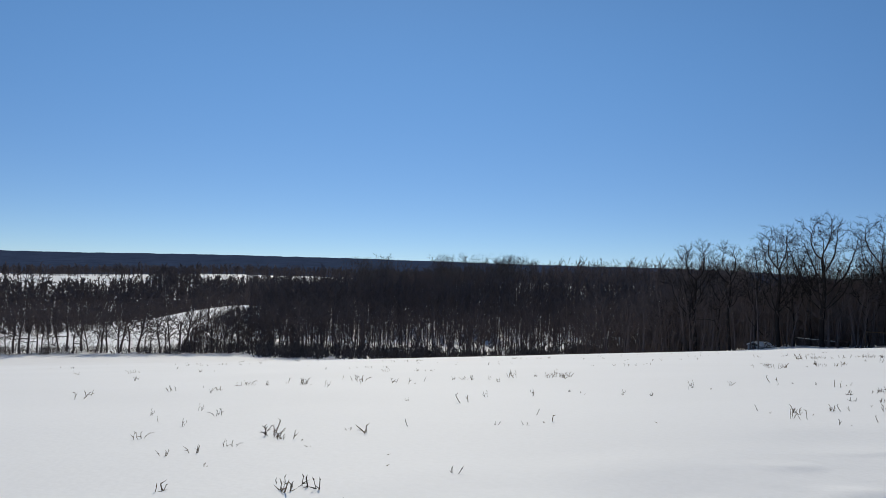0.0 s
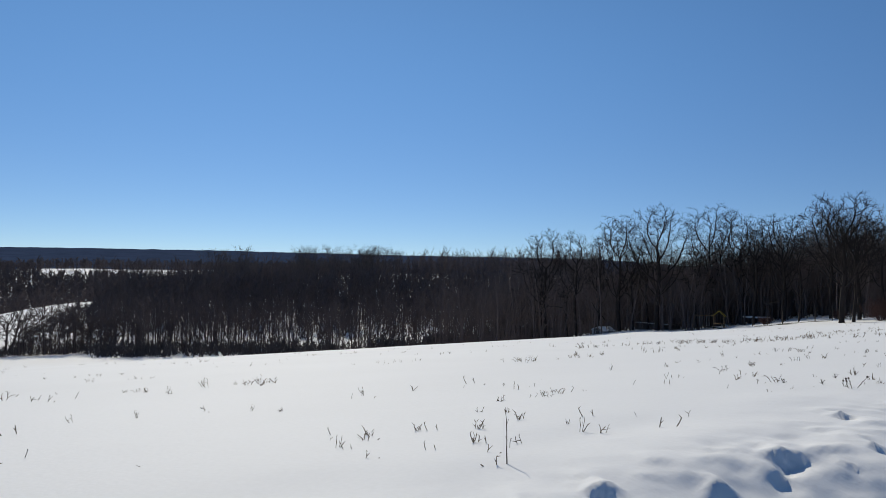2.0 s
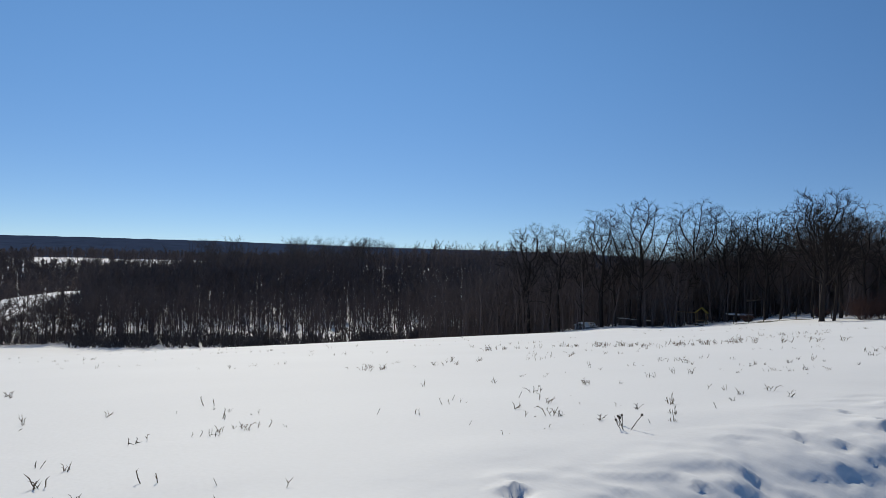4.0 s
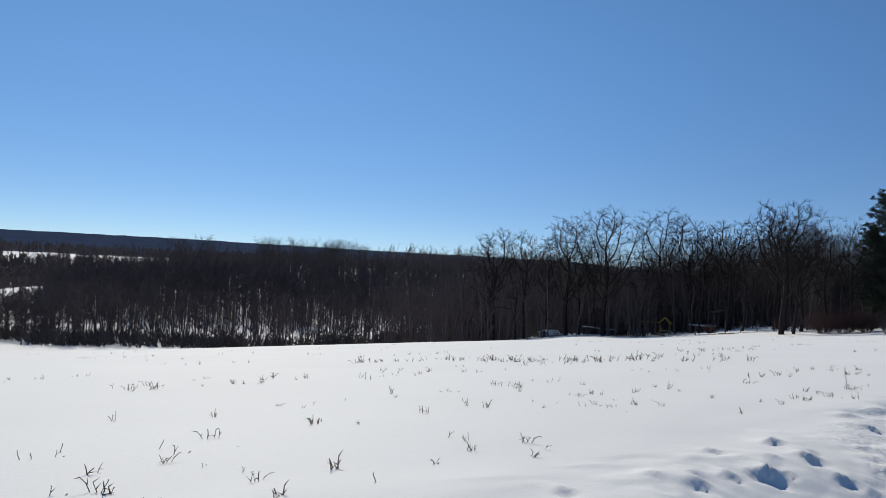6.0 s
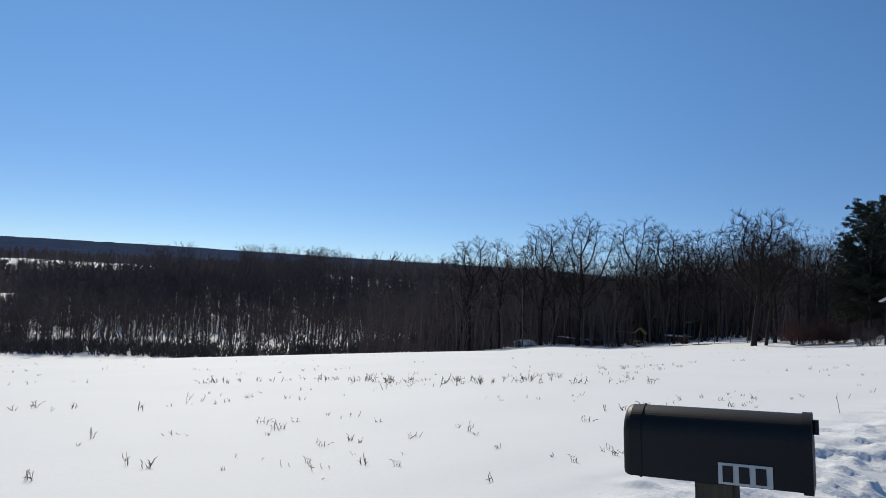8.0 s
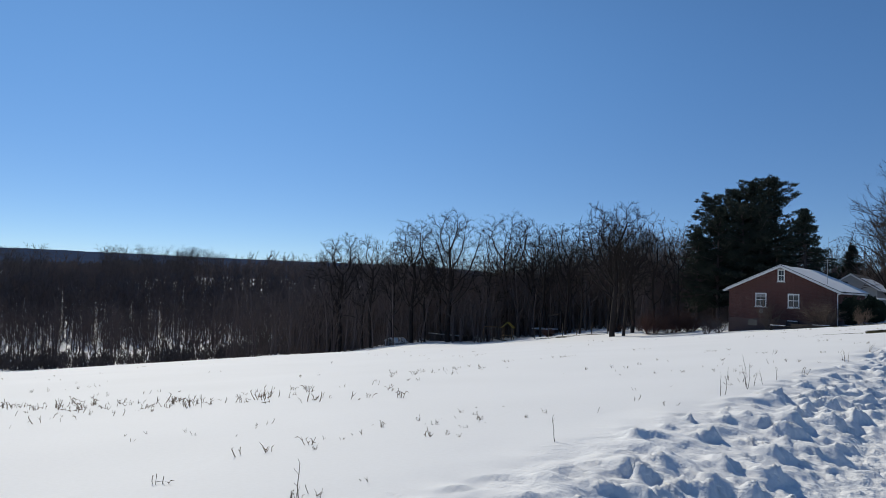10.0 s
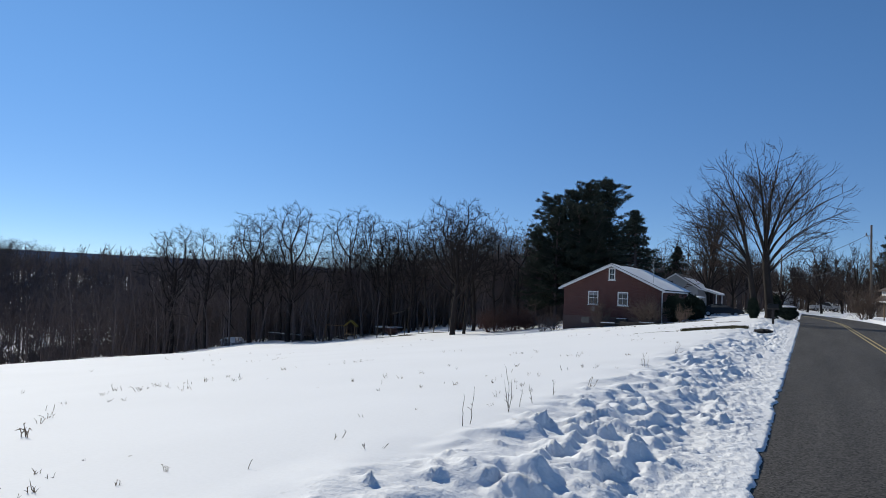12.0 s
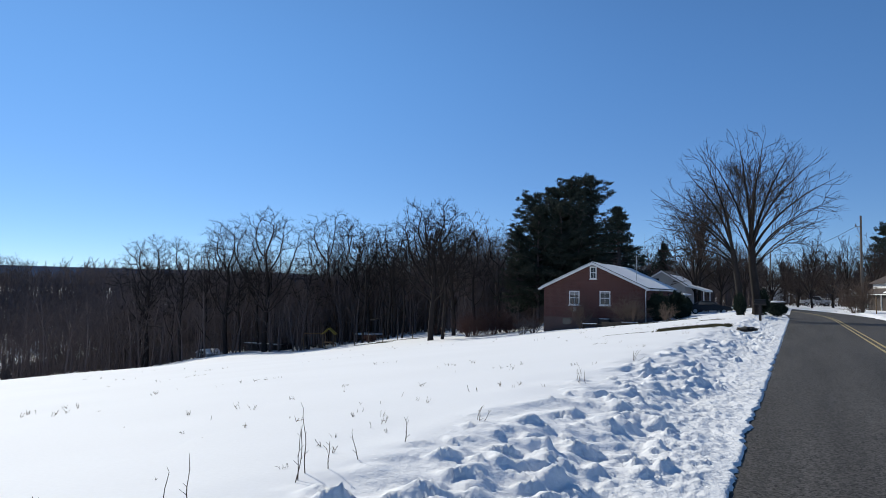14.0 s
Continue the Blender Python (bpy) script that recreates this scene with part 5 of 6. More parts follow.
pale = gable_house("pale_house", -14.8, 116, 0, 5.4, 12, -0.3, 2.55, 1.65, PALESIDING, DARKSHINGLE,
                   "low pale grey house with a carport and snow on its roof", z=0.35,
                   snow=((1, 0.3, 1.0, 0.6, 11, 0.06),))
part("gable_louvre", box(-1.3, -0.35, -0.04, 0.0, 2.45, 3.35, 0.01), DARKMETAL, pale, "dark louvred gable window")
part("carport_roof", prism([(2.7, 2.45), (5.1, 1.75), (5.1, 1.9), (2.7, 2.62)], 0.3, 8), WHITE, pale, "white sloping carport roof")
part("carport_snow", prism([(2.9, 2.575), (5.05, 1.924), (5.05, 2.0), (2.9, 2.66)], 0.4, 7.9), ROOFSNOW, pale, "snow on the carport roof")
for yy in (0.5, 7.5):
    part("carport_post", box(4.75, 4.87, yy, yy + 0.12, -0.2, 1.83), WHITE, pale)

# houses across the road
grey = gable_house("grey_house", 14.8, 127.7, 14, 8.4, 9, -0.3, 2.2, 2.75, GREYSIDING, SHINGLE,
                   "grey sided house with a brown shingled roof across the road", z=0.05,
                   snow=((-1, 0.72, 0.99, 0.2, 2.6, 0.05),))
window(grey, -3.3, 1.6, 0.95, 1.3, blind=0.0)
window(grey, 0.6, 3.3, 0.9, 0.75, blind=0.0)
part("chimney", box(0.0, 0.55, 8.1, 8.7, 4.3, 5.85, 0.03), GREYSIDING, grey, "square masonry chimney")
part("dormer_wall", prism([(-3.5, 2.7), (-3.5, 3.5), (-0.5, 5.0), (-0.5, 4.7)], 4.2, 8.9), WHITE, grey, "white wall of a long dormer")
part("dormer_roof", prism([(-3.85, 3.42), (-0.2, 5.12), (-0.2, 5.26), (-3.85, 3.56)], 3.9, 9.2), SHINGLE, grey, "shingled dormer roof")
part("porch_wall", box(-4.24, -4.204, 1.0, 8.85, -0.3, 2.1), OLDWOOD, grey, "brown boarded porch wall")
for yy in (0.02, 3.6, 8.4):
    part("porch_post", box(-4.38, -4.25, yy, yy + 0.12, -0.2, 2.0), WHITE, grey)

cottage = gable_house("cream_cottage", 13.75, 107, -62, 4.0, 8, -0.3, 2.4, 2.3, CREAM, DARKSHINGLE,
                      "small cream sided cottage with a steep snowy roof across the road", z=0.05, over=0.3,
                      snow=((1, 0.02, 0.98, -0.2, 8, 0.07),))
part("veranda_roof", prism([(1.9, 2.45), (3.9, 2.2), (3.9, 2.34), (1.9, 2.6)], -0.6, 7.5), WHITE, cottage, "white veranda roof")
part("veranda_snow", prism([(2.3, 2.555), (3.85, 2.352), (3.8, 2.43), (2.35, 2.64)], -0.5, 7.4), ROOFSNOW, cottage, "snow on the veranda roof")
for yy in (-0.4, 1.2, 2.8, 4.6):
    part("veranda_post", box(3.65, 3.78, yy, yy + 0.13, -0.2, 2.24), WHITE, cottage, "square white post")
window(cottage, -0.6, 1.5, 0.8, 1.3, blind=0.0)
window(cottage, 0.0, 3.6, 0.55, 0.8, blind=0.0)
wing = gable_house("cottage_entrance", 11.85, 106.0, -18, 1.8, 3.2, -0.3, 1.55, 1.15, TAN, SHINGLE,
                   "small gabled entrance house with a brown roof beside the cottage", z=0.05, over=0.22)
# no recess here: a dark panel on the wall paints the porch's inner shade
part("porch_shade", box(-0.62, 0.62, -0.03, -0.005, -0.1, 1.45, 0.01), OLDWOOD, wing, "dark flat panel standing for the shade inside an open porch")
for xx in (-0.8, 0.66):
    part("porch_post", box(xx, xx + 0.14, -0.12, -0.035, -0.3, 1.5, 0.01), WHITE, wing, "white square post")

# far buildings past the bend
gar = gable_house("white_outbuilding", -3.5, 205, 30, 5, 7, -0.5, 2.3, 1.5, WHITESIDING, DARKSHINGLE, "small white building far along the road", z=0.0, snow=((-1, 0.1, 0.9, 0.2, 6.8, 0.06),))
window(gar, 0.8, 1.4, 0.8, 1.0, blind=0)
gar = gable_house("white_garage", 9.3, 178, -60, 5, 6, -0.5, 2.1, 1.1, WHITESIDING, SHINGLE, "low white garage far along the road", z=0.0)
# the wall stays closed; a black slab imitates the unlit inside of the doorway
part("doorway_shade", box(-1.7, 0.9, -0.04, -0.01, 0, 1.9, 0.01), DARKMETAL, gar, "black flat panel standing for the shade in an open garage doorway")


# ---- vehicles ----
def vehicle(name, x, y, rz, length, width, height, paint, label, pickup=False):
    car = thing(name, x, y, gz(x, y) + 0.05, rz, label, "car" if not pickup else "truck")
    L, W = length / 2, width / 2
    if pickup:
        side = [(-L, 0.45), (-L, 1.05), (-0.3 * L, 1.08), (-0.28 * L, height), (0.25 * L, height), (0.45 * L, 1.1), (L, 0.98), (L, 0.45)]
    else:
        side = [(-L, 0.42), (-1.0 * L, 0.78), (-0.94 * L, 0.9), (-0.72 * L, 0.98), (-0.5 * L, 0.9 * height), (-0.34 * L, 0.98 * height), (-0.1 * L, height), (0.1 * L, 0.97 * height),
                (0.28 * L, 0.85 * height), (0.45 * L, 0.96), (0.8 * L, 0.86), (0.95 * L, 0.74), (L, 0.58), (0.99 * L, 0.42)]
    bm = prism(side, -W, W)
    for v in bm.verts:
        if v.co.z > 1.1:
            v.co.y *= 0.8
    bmesh.ops.bevel(bm, geom=bm.edges[:], offset=0.04, segments=2, affect="EDGES", clamp_overlap=True)
    part("body", bm, paint, car, smooth=False)
    lo, hi = (-0.25, 0.38) if pickup else (-0.5, 0.36)
    bm = prism([(lo * L, 1.02), ((lo + 0.05) * L, height - 0.1), ((hi - 0.2) * L, height - 0.1), (hi * L, 1.02)], -W * 0.93, W * 0.93)
    part("side_windows", bm, GLASS, car, "dark side windows")
    for sx in (-0.62, 0.62):
        for sy in (-1, 1):
            wheel = part("wheel", rod((sx * L, sy * (W - 0.2), 0.33), (sx * L, sy * (W + 0.01), 0.33), 0.33, sides=20), RUBBER, car, "black tyre")
            part("rim", rod((sx * L, sy * (W - 0.1), 0.33), (sx * L, sy * (W + 0.02), 0.33), 0.2, sides=16), STEEL, wheel, "steel rim")
    for sy in (-0.65, 0.65):
        part("headlight", box(L - 0.08, L + 0.015, sy * W - 0.15, sy * W + 0.15, 0.66, 0.8, 0.02), WHITE, car)
        part("tail_light", box(-L - 0.01, -L + 0.05, sy * W - 0.12, sy * W + 0.12, 0.68, 0.82, 0.02), BRICK, car)
    return car


vehicle("parked_car", -8.3, 106, 8, 4.6, 1.8, 1.42, CARPAINT, "dark parked car beside the carport")
vehicle("pickup_truck", 3.2, 172, 5, 5.2, 1.9, 1.75, TRUCKPAINT, "pale pickup truck parked far along the road", True)


# ---- along the road ----
def utility_pole(x, y, h, label, arm=True):
    p = thing("utility_pole", x, y, gz(x, y) - 0.2, 0, label, "utility pole", "utility poles")
    part("pole", rod((0, 0, 0), (0, 0, h), 0.14, 0.10, 12), POLEWOOD, p)
    part("transformer_bracket", box(-0.55, -0.1, -0.05, 0.05, h - 1.25, h - 1.15), STEEL, p)
    part("insulator", rod((-0.5, 0, h - 1.15), (-0.5, 0, h - 0.85), 0.07, 0.05), GREYSIDING, p, "grey insulator")
    part("lamp_arm", rod((-0.1, 0, h - 2.4), (-0.45, 0, h - 2.1), 0.03), STEEL, p)
    for k in range(3):
        part("spool", rod((-0.12, -0.12, h - 3.0 - 0.3 * k), (-0.25, -0.12, h - 3.0 - 0.3 * k), 0.05), GREYSIDING, p)
    return p


utility_pole(6.45, 113, 10.6, "tall weathered wooden utility pole beside the road")
utility_pole(-4.1, 168, 10.5, "far wooden utility pole beside the road")
utility_pole(13.0, 176, 10.0, "far wooden utility pole beside the road")


def cable(a, b, sag, label):
    pts = []
    a, b = Vector(a), Vector(b)
    segs = []
    for i in range(13):
        t = i / 12
        p = a.lerp(b, t)
        p.z -= sag * 4 * t * (1 - t)
        pts.append(p)
    for p, q in zip(pts, pts[1:]):
        segs.append((p, q, 0.022, 0.022, 0))
    ob = new("overhead_cable", mesh_from("overhead_cable", *tubes(segs, 5), DARKMETAL))
    tagged(ob, label, "cable", "overhead cables")


cable((-4.1, 168, 6.4), (6.4, 113, 7.2), 1.3, "thin black cable hung between the poles")
cable((-4.1, 168, 9.2), (6.0, 113, 9.3), 0.9, "thin black cable hung between the poles")
cable((13.0, 176, 9.0), (6.0, 113, 9.5), 0.9, "thin black cable hung between the poles")
cable((-4.1, 168, 6.9), (13, 176, 6.5), 1.0, "thin black cable hung between the poles")


# ---- the mailbox by the field ----
mail = thing("mailbox", -1.175, 15.807, gz(-1.2, 15.7), 18, "black metal mailbox on a weathered wooden post in the snow", "mailbox")
mail.matrix_basis = pose(-1.175, 15.807, gz(-1.2, 15.7), 0, -4, 18)
MZ = 0.955 - gz(-1.2, 15.7)                       # underside of the box over its ground
L0, L1, W, S = -0.40, 0.24, 0.10, 0.155            # back, door, half width, straight side


def arch(w, s, grow=0.0, n=28):
    pts = [(-w - grow, -grow)]
    for i in range(n + 1):
        a = math.pi - math.pi * i / n
        pts.append(((w + grow) * math.cos(a), s + (w + grow) * math.sin(a)))
    return pts + [(w + grow, -grow)]


bm = bmesh.new()                                  # the shell, its back end rolled in
rings = []
for x, f in ((L0, 0.84), (L0 + 0.004, 0.92), (L0 + 0.012, 0.97), (L0 + 0.026, 1.0), (L0 + 0.06, 1.0), (L1, 1.0)):
    rings.append([bm.verts.new((x, a * f, MZ + 0.128 + (b - 0.128) * f)) for a, b in arch(W, S)])
bm.faces.new(rings[0])
bm.faces.new(rings[-1][::-1])
for lo, hi in zip(rings, rings[1:]):
    for i in range(len(lo)):
        j = (i + 1) % len(lo)
        bm.faces.new((lo[i], hi[i], hi[j], lo[j]))
part("shell", bm, DARKMETAL, mail, "black enamelled arched shell")
part("seam", prism([(a, b + MZ) for a, b in arch(W, S, 0.003)], L0 + 0.062, L0 + 0.07, axis="x"), DARKMETAL, mail, "thin pressed seam")
door = part("door", prism([(a, b + MZ) for a, b in arch(W, S, 0.006)], L1 - 0.02, L1 + 0.012, axis="x"), DARKMETAL, mail, "closed black door")
part("handle", rod((L1 + 0.02, 0, MZ + S + 0.03), (L1 + 0.02, 0, MZ + S + 0.08), 0.012), DARKMETAL, door)
part("flag", box(-0.05, 0.2, W, W + 0.008, MZ + 0.13, MZ + 0.16), BRICK, mail, "folded red flag")
post = part("post", box(-0.145, -0.005, -0.07, 0.07, -0.5, MZ, 0.008), POSTWOOD, mail, "square weathered wooden post")
plate = part("number_plate", box(-0.055, 0.125, -W - 0.006, -W - 0.001, MZ + 0.003, MZ + 0.078), STICKER, mail, "white label with dark bars")
for k in range(3):
    part("bar", box(-0.04 + k * 0.055, -0.005 + k * 0.055, -W - 0.009, -W - 0.0065, MZ + 0.012, MZ + 0.069), INK, plate)

# ---- by the big tree ----
mb = thing("mailbox", -1.75, 69.0, gz(-1.75, 69), 5, "dark mailbox on a post beside the driveway", "mailbox")
part("shell", prism([(a, b + 1.0) for a, b in arch(0.1, 0.15)], -0.3, 0.3, axis="x"), DARKMETAL, mb)
part("crossbar", box(-0.34, 0.34, -0.06, 0.06, 0.9, 0.99), OLDWOOD, mb)
part("post", box(-0.07, 0.07, -0.07, 0.07, -0.6, 0.9), OLDWOOD, mb)
bag = thing("tarpaulin", -1.5, 52.6, gz(-1.5, 52.6) + 0.25, 0, "crumpled black tarpaulin lying on the snow bank", "tarpaulin")
bm = bmesh.new()
bmesh.ops.create_icosphere(bm, subdivisions=3, radius=1)
for v in bm.verts:
    k = 1 + 0.5 * noise.noise(v.co * 2.3)
    v.co = Vector((v.co.x * 0.34 * k, v.co.y * 0.3 * k, v.co.z * 0.09 * k))
part("sheet", bm, RUBBER, bag)


def shrub(name, x, y, w, h, stems, mat, label, seed, category="shrub", dense=1):
    """A leafless or twiggy shrub of fine forked stems."""
    rng = random.Random(seed)
    segs = []
    for k in range(int(stems * 1.6)):
        a = rng.uniform(0, 6.28)
        lean = rng.uniform(0.05, 0.75)
        limb(rng, segs, Vector((math.cos(a) * 0.15 * w, math.sin(a) * 0.15 * w, -0.1)), Vector((math.cos(a) * lean * w / h, math.sin(a) * lean * w / h, 1)).normalized(),
             h * rng.uniform(0.6, 1.0), 0.02, 0, dict(BRUSH, kids=[5 * dense, 4]))
    t = thing(name, x, y, gz(x, y), 0, label, category)
    piece("bush", mesh_from("bush", *tubes([s for s in segs if s[4] < 2], 3), mat), t)
    tagged(piece("spray", mesh_from("spray", *spikes([(p, q, 0.013, r1, lv) for p, q, r0, r1, lv in segs if lv == 2]), mat), t), kind="stuff")
    return t


def evergreen(name, x, y, w, d, h, label, seed, snow=0.0, category="shrub"):
    """A dense evergreen: a dark woody core under many short leafy sprays."""
    rng = random.Random(seed)
    t = thing(name, x, y, gz(x, y), 0, label, category)
    blades = []
    for k in range(int(700 * w * h)):
        v = Vector((rng.gauss(0, 1), rng.gauss(0, 1), rng.gauss(0.3, 1))).normalized()
        lump = 0.8 + 0.35 * noise.noise(v * 2.2 + Vector((seed, 0, 0)))
        c = Vector((v.x * w / 2 * lump, v.y * d / 2 * lump, h * 0.45 + v.z * h * 0.5 * lump))
        if c.z < 0.03:
            continue
        c *= rng.uniform(0.8, 1.0)
        blades.append((c, c + (v + Vector((rng.gauss(0, 0.5), rng.gauss(0, 0.5), rng.gauss(0.1, 0.5)))).normalized() * rng.uniform(0.1, 0.22), 0.035, 0, 2))
    bm = bmesh.new()
    bmesh.ops.create_icosphere(bm, subdivisions=3, radius=1)
    for v in bm.verts:
        lump = 0.72 + 0.3 * noise.noise(v.co * 2.2 + Vector((seed, 0, 0)))
        v.co = Vector((v.co.x * w / 2 * lump, v.co.y * d / 2 * lump, h * 0.45 + v.co.z * h * 0.5 * lump))
    part("core", bm, EVERGREEN, t)
    piece("foliage", mesh_from("foliage", *spikes(blades), EVERGREEN), t)
    if snow:
        bm = bmesh.new()
        bmesh.ops.create_icosphere(bm, subdivisions=3, radius=1)
        for v in bm.verts:
            k = 1 + 0.3 * noise.noise(v.co * 1.7 + Vector((seed, 3, 0)))
            v.co = Vector((v.co.x * w * 0.36 * k, v.co.y * d * 0.36 * k, h * 0.93 + v.co.z * 0.09 * k))
        part("snow_cap", bm, ROOFSNOW, t, "snow on top", True)
    return t


evergreen("clipped_hedge", -1.2, 84, 1.6, 2.0, 1.15, "dark clipped evergreen with a snow cap beside the road", 3, 1)
evergreen("evergreen_shrub", -3.35, 76.9, 0.85, 0.8, 1.6, "small dark evergreen shrub at the foot of the tree", 5)
evergreen("evergreen_shrub", -2.0, 79.3, 1.0, 1.0, 2.0, "small dark evergreen shrub beside the big tree", 8)
evergreen("evergreen_shrub", -10.5, 87.4, 2.2, 1.8, 2.7, "dark rounded evergreen beside the brick house", 11)
evergreen("evergreen_shrub", -9.6, 92.0, 2.1, 2, 2.8, "dark rounded evergreen beside the brick house", 12)
evergreen("evergreen_shrub", -9.6, 97, 1.6, 1.6, 2.4, "dark evergreen flecked with snow beside the brick house", 13, 1)
shrub("bare_shrub", -12.1, 84.6, 2.6, 2.3, 26, TANTWIG, "large leafless brown shrub at the house corner", 21, dense=2)
shrub("bare_shrub", -16.6, 85.6, 1.4, 2.9, 14, TANTWIG, "thin leafless shrub against the brick wall", 22)
shrub("bare_shrub", -9.0, 82, 1.2, 1.4, 16, TANTWIG, "small leafless tan shrub by the drive", 23)
shrub("bare_shrub", -20.9, 85.2, 1.6, 1.6, 16, TWIG, "leafless dark shrub at the house corner", 24)
shrub("bare_shrub", -22.2, 85.8, 1.4, 1.5, 14, TWIG, "leafless dark shrub by the brick house", 25)
rng = random.Random(9)
for k, (x, y, w, h) in enumerate(((-30.6, 93.5, 3.0, 2.5), (-37.5, 99.5, 1.6, 1.2), (-29.2, 95.5, 3.2, 2.9), (-27.2, 96, 2.4, 2.0), (-25.2, 97.5, 1.8, 1.3), (-47.5, 101, 1.5, 1.2))):
    shrub("bare_shrub", x, y, w, h, 34, RUSSET, "tangled leafless russet shrub at the wood's edge", 40 + k, dense=2)
shrub("bare_shrub", 5.9, 112.0, 2.8, 3.4, 40, TANTWIG, "tall leafless reddish shrub by the utility pole", 61, dense=2)
shrub("bare_shrub", 8.9, 105, 0.9, 0.7, 12, BROWNTWIG, "small leafless shrub on the snowy verge", 62)
shrub("bare_shrub", 9.5, 101, 1.8, 1.0, 18, BROWNTWIG, "leafless shrub behind a wire fence", 63)
shrub("bare_shrub", 12.6, 92, 1.6, 0.8, 16, DARKSTALK, "dark leafless shrub in the snow by the cottage", 64)
shrub("bare_shrub", 9.8, 88, 1.3, 0.6, 14, DARKSTALK, "dark flattened shrub in the snow by the cottage", 65)
evergreen("evergreen_shrub", 11.0, 104, 1.2, 1.2, 1.5, "dark shrub beside the cottage", 66)

# a wire fence before the grey house
fence = thing("wire_fence", 8.2, 99.5, gz(8.2, 99.5), 0, "low wire fence on thin posts in the snow", "fence")
for k in range(5):
    part("post", rod((k * 0.75, 0, -0.2), (k * 0.75, 0, 1.05), 0.025), DARKMETAL, fence)
for z in (0.25, 0.6, 0.98):
    part("wire", rod((0, 0, z), (3.0, 0, z), 0.008, sides=5), DARKMETAL, fence)
stake = thing("marker_post", 7.3, 108, gz(7.3, 108), 0, "short yellow-brown marker post by the road", "post")
part("post", rod((0, 0, -0.3), (0, 0, 1.7), 0.06), PLAYWOOD, stake)

# the driveway's grass edges, bare of snow
for x0, y0, x1, y1, w, tall in ((-4.7, 66.0, -3.4, 66.7, 0.3, 0.07), (-4.6, 52.0, -2.4, 56.2, 1.3, 0.13), (-6.2, 50.8, -4.2, 52.8, 0.25, 0.04), (-9.6, 74.2, -5.8, 75.1, 0.3, 0.11), (-46, 95.2, -40, 93.4, 0.5, 0.1), (-44, 96.5, -37, 95.4, 0.35, 0.1)):
    rng = random.Random(int(-x0 * 10))
    long_way = math.hypot(x1 - x0, y1 - y0)
    blades = []
    for k in range(int(long_way * w * 700)):
        t = rng.random()
        patch = float(vnoise(t * long_way / 0.35, x0 + rng.random() * 0.8, 3))
        if patch < 0.34:
            continue
        px = x0 + (x1 - x0) * t + rng.gauss(0, 0.05)
        py = y0 + (y1 - y0) * t + 0.5 * (float(vnoise(t * 5, y0, 9)) - 0.5) + rng.gauss(0, 0.32) * w
        p = Vector((px, py, gz(px, py) - 0.02))
        blades.append((p, p + Vector((rng.gauss(0, 0.06), rng.gauss(0, 0.06), rng.uniform(0.4, 1.1) * tall)), 0.016, 0, 0))
    ob = new("grass_strip", mesh_from("grass_strip", *spikes(blades), GRASS))
    tagged(ob, "strip of brown winter grass showing through the snow", "grass", kind="stuff")
wall = thing("garden_edging", -12.2, 83.6, gz(-12.2, 83.6), 4, "low dark timber edging with snow on it", "edging")
part("timber", box(-2.2, 4.6, -0.1, 0.1, -0.3, 0.17, 0.02), POSTWOOD, wall)
part("snow_cover", box(-0.6, 0.7, -0.07, 0.11, 0.174, 0.21, 0.015), ROOFSNOW, wall, "thin snow on the timber")
bed = thing("garden_bench", -15.3, 84.2, gz(-15.3, 84.2), 3, "low dark garden bench half covered with snow", "bench")
part("seat", box(-1.0, 1.0, -0.3, 0.3, 0.26, 0.32, 0.02), OLDWOOD, bed)
part("snow_cover", box(-0.9, 0.3, -0.25, 0.25, 0.324, 0.38, 0.025), ROOFSNOW, bed, "snow on the seat")
for xx in (-0.9, 0.8):
    part("leg", box(xx, xx + 0.1, -0.25, 0.25, -0.3, 0.26), OLDWOOD, bed)

# ---- at the wood's edge ----
shed = thing("metal_shed", -77.0, 104.5, gz(-77, 104.5) - 0.9, -25, "low grey metal shed among the trees", "shed")
part("wall", box(-2.1, 2.1, -1.1, 1.1, -0.6, 1.3), SHEDMETAL, shed)
part("roof", prism([(-2.3, 1.25), (0, 1.85), (2.3, 1.25), (2.3, 1.32), (0, 1.93), (-2.3, 1.32)], -1.25, 1.25), SHEDMETAL, shed)
part("snow_cover", prism([(-2.2, 1.37), (0, 1.94), (2.2, 1.37), (2.1, 1.44), (0, 2.0), (-2.1, 1.44)], -1.2, 1.2), ROOFSNOW, shed, "thin snow on the roof")
part("door", box(-0.6, 0.6, -1.13, -1.105, -0.2, 1.2), OLDWOOD, shed)
barn = thing("old_shed", -68.4, 107.5, gz(-68.4, 107.5) - 0.75, -6, "long low dark wooden shed with snow along its roof", "shed")
part("wall", box(-3.2, 3.2, -1.5, 1.5, -0.8, 1.5), OLDWOOD, barn)
part("roof", prism([(-3.5, 1.55), (3.5, 1.55), (3.5, 1.68), (-3.5, 1.68)], -1.8, 1.8), SHINGLE, barn)
part("snow_cover", box(-3.4, 3.4, -1.75, -0.9, 1.685, 1.74), ROOFSNOW, barn, "snow along the roof")
shelter = thing("open_shelter", -53.2, 110, gz(-53.2, 110) - 1.2, 0, "small open wooden shelter with a snowy roof", "shelter")
part("roof", box(-1.6, 1.6, -1.2, 1.2, 1.9, 2.02), SHINGLE, shelter)
part("snow_cover", box(-1.55, 1.55, -1.18, 1.15, 2.024, 2.2, 0.04), ROOFSNOW, shelter, "snow on the roof")
for xx in (-1.5, 1.4):
    for yy in (-1.1, 1.0):
        part("post", box(xx, xx + 0.1, yy, yy + 0.1, -0.5, 1.9), OLDWOOD, shelter)

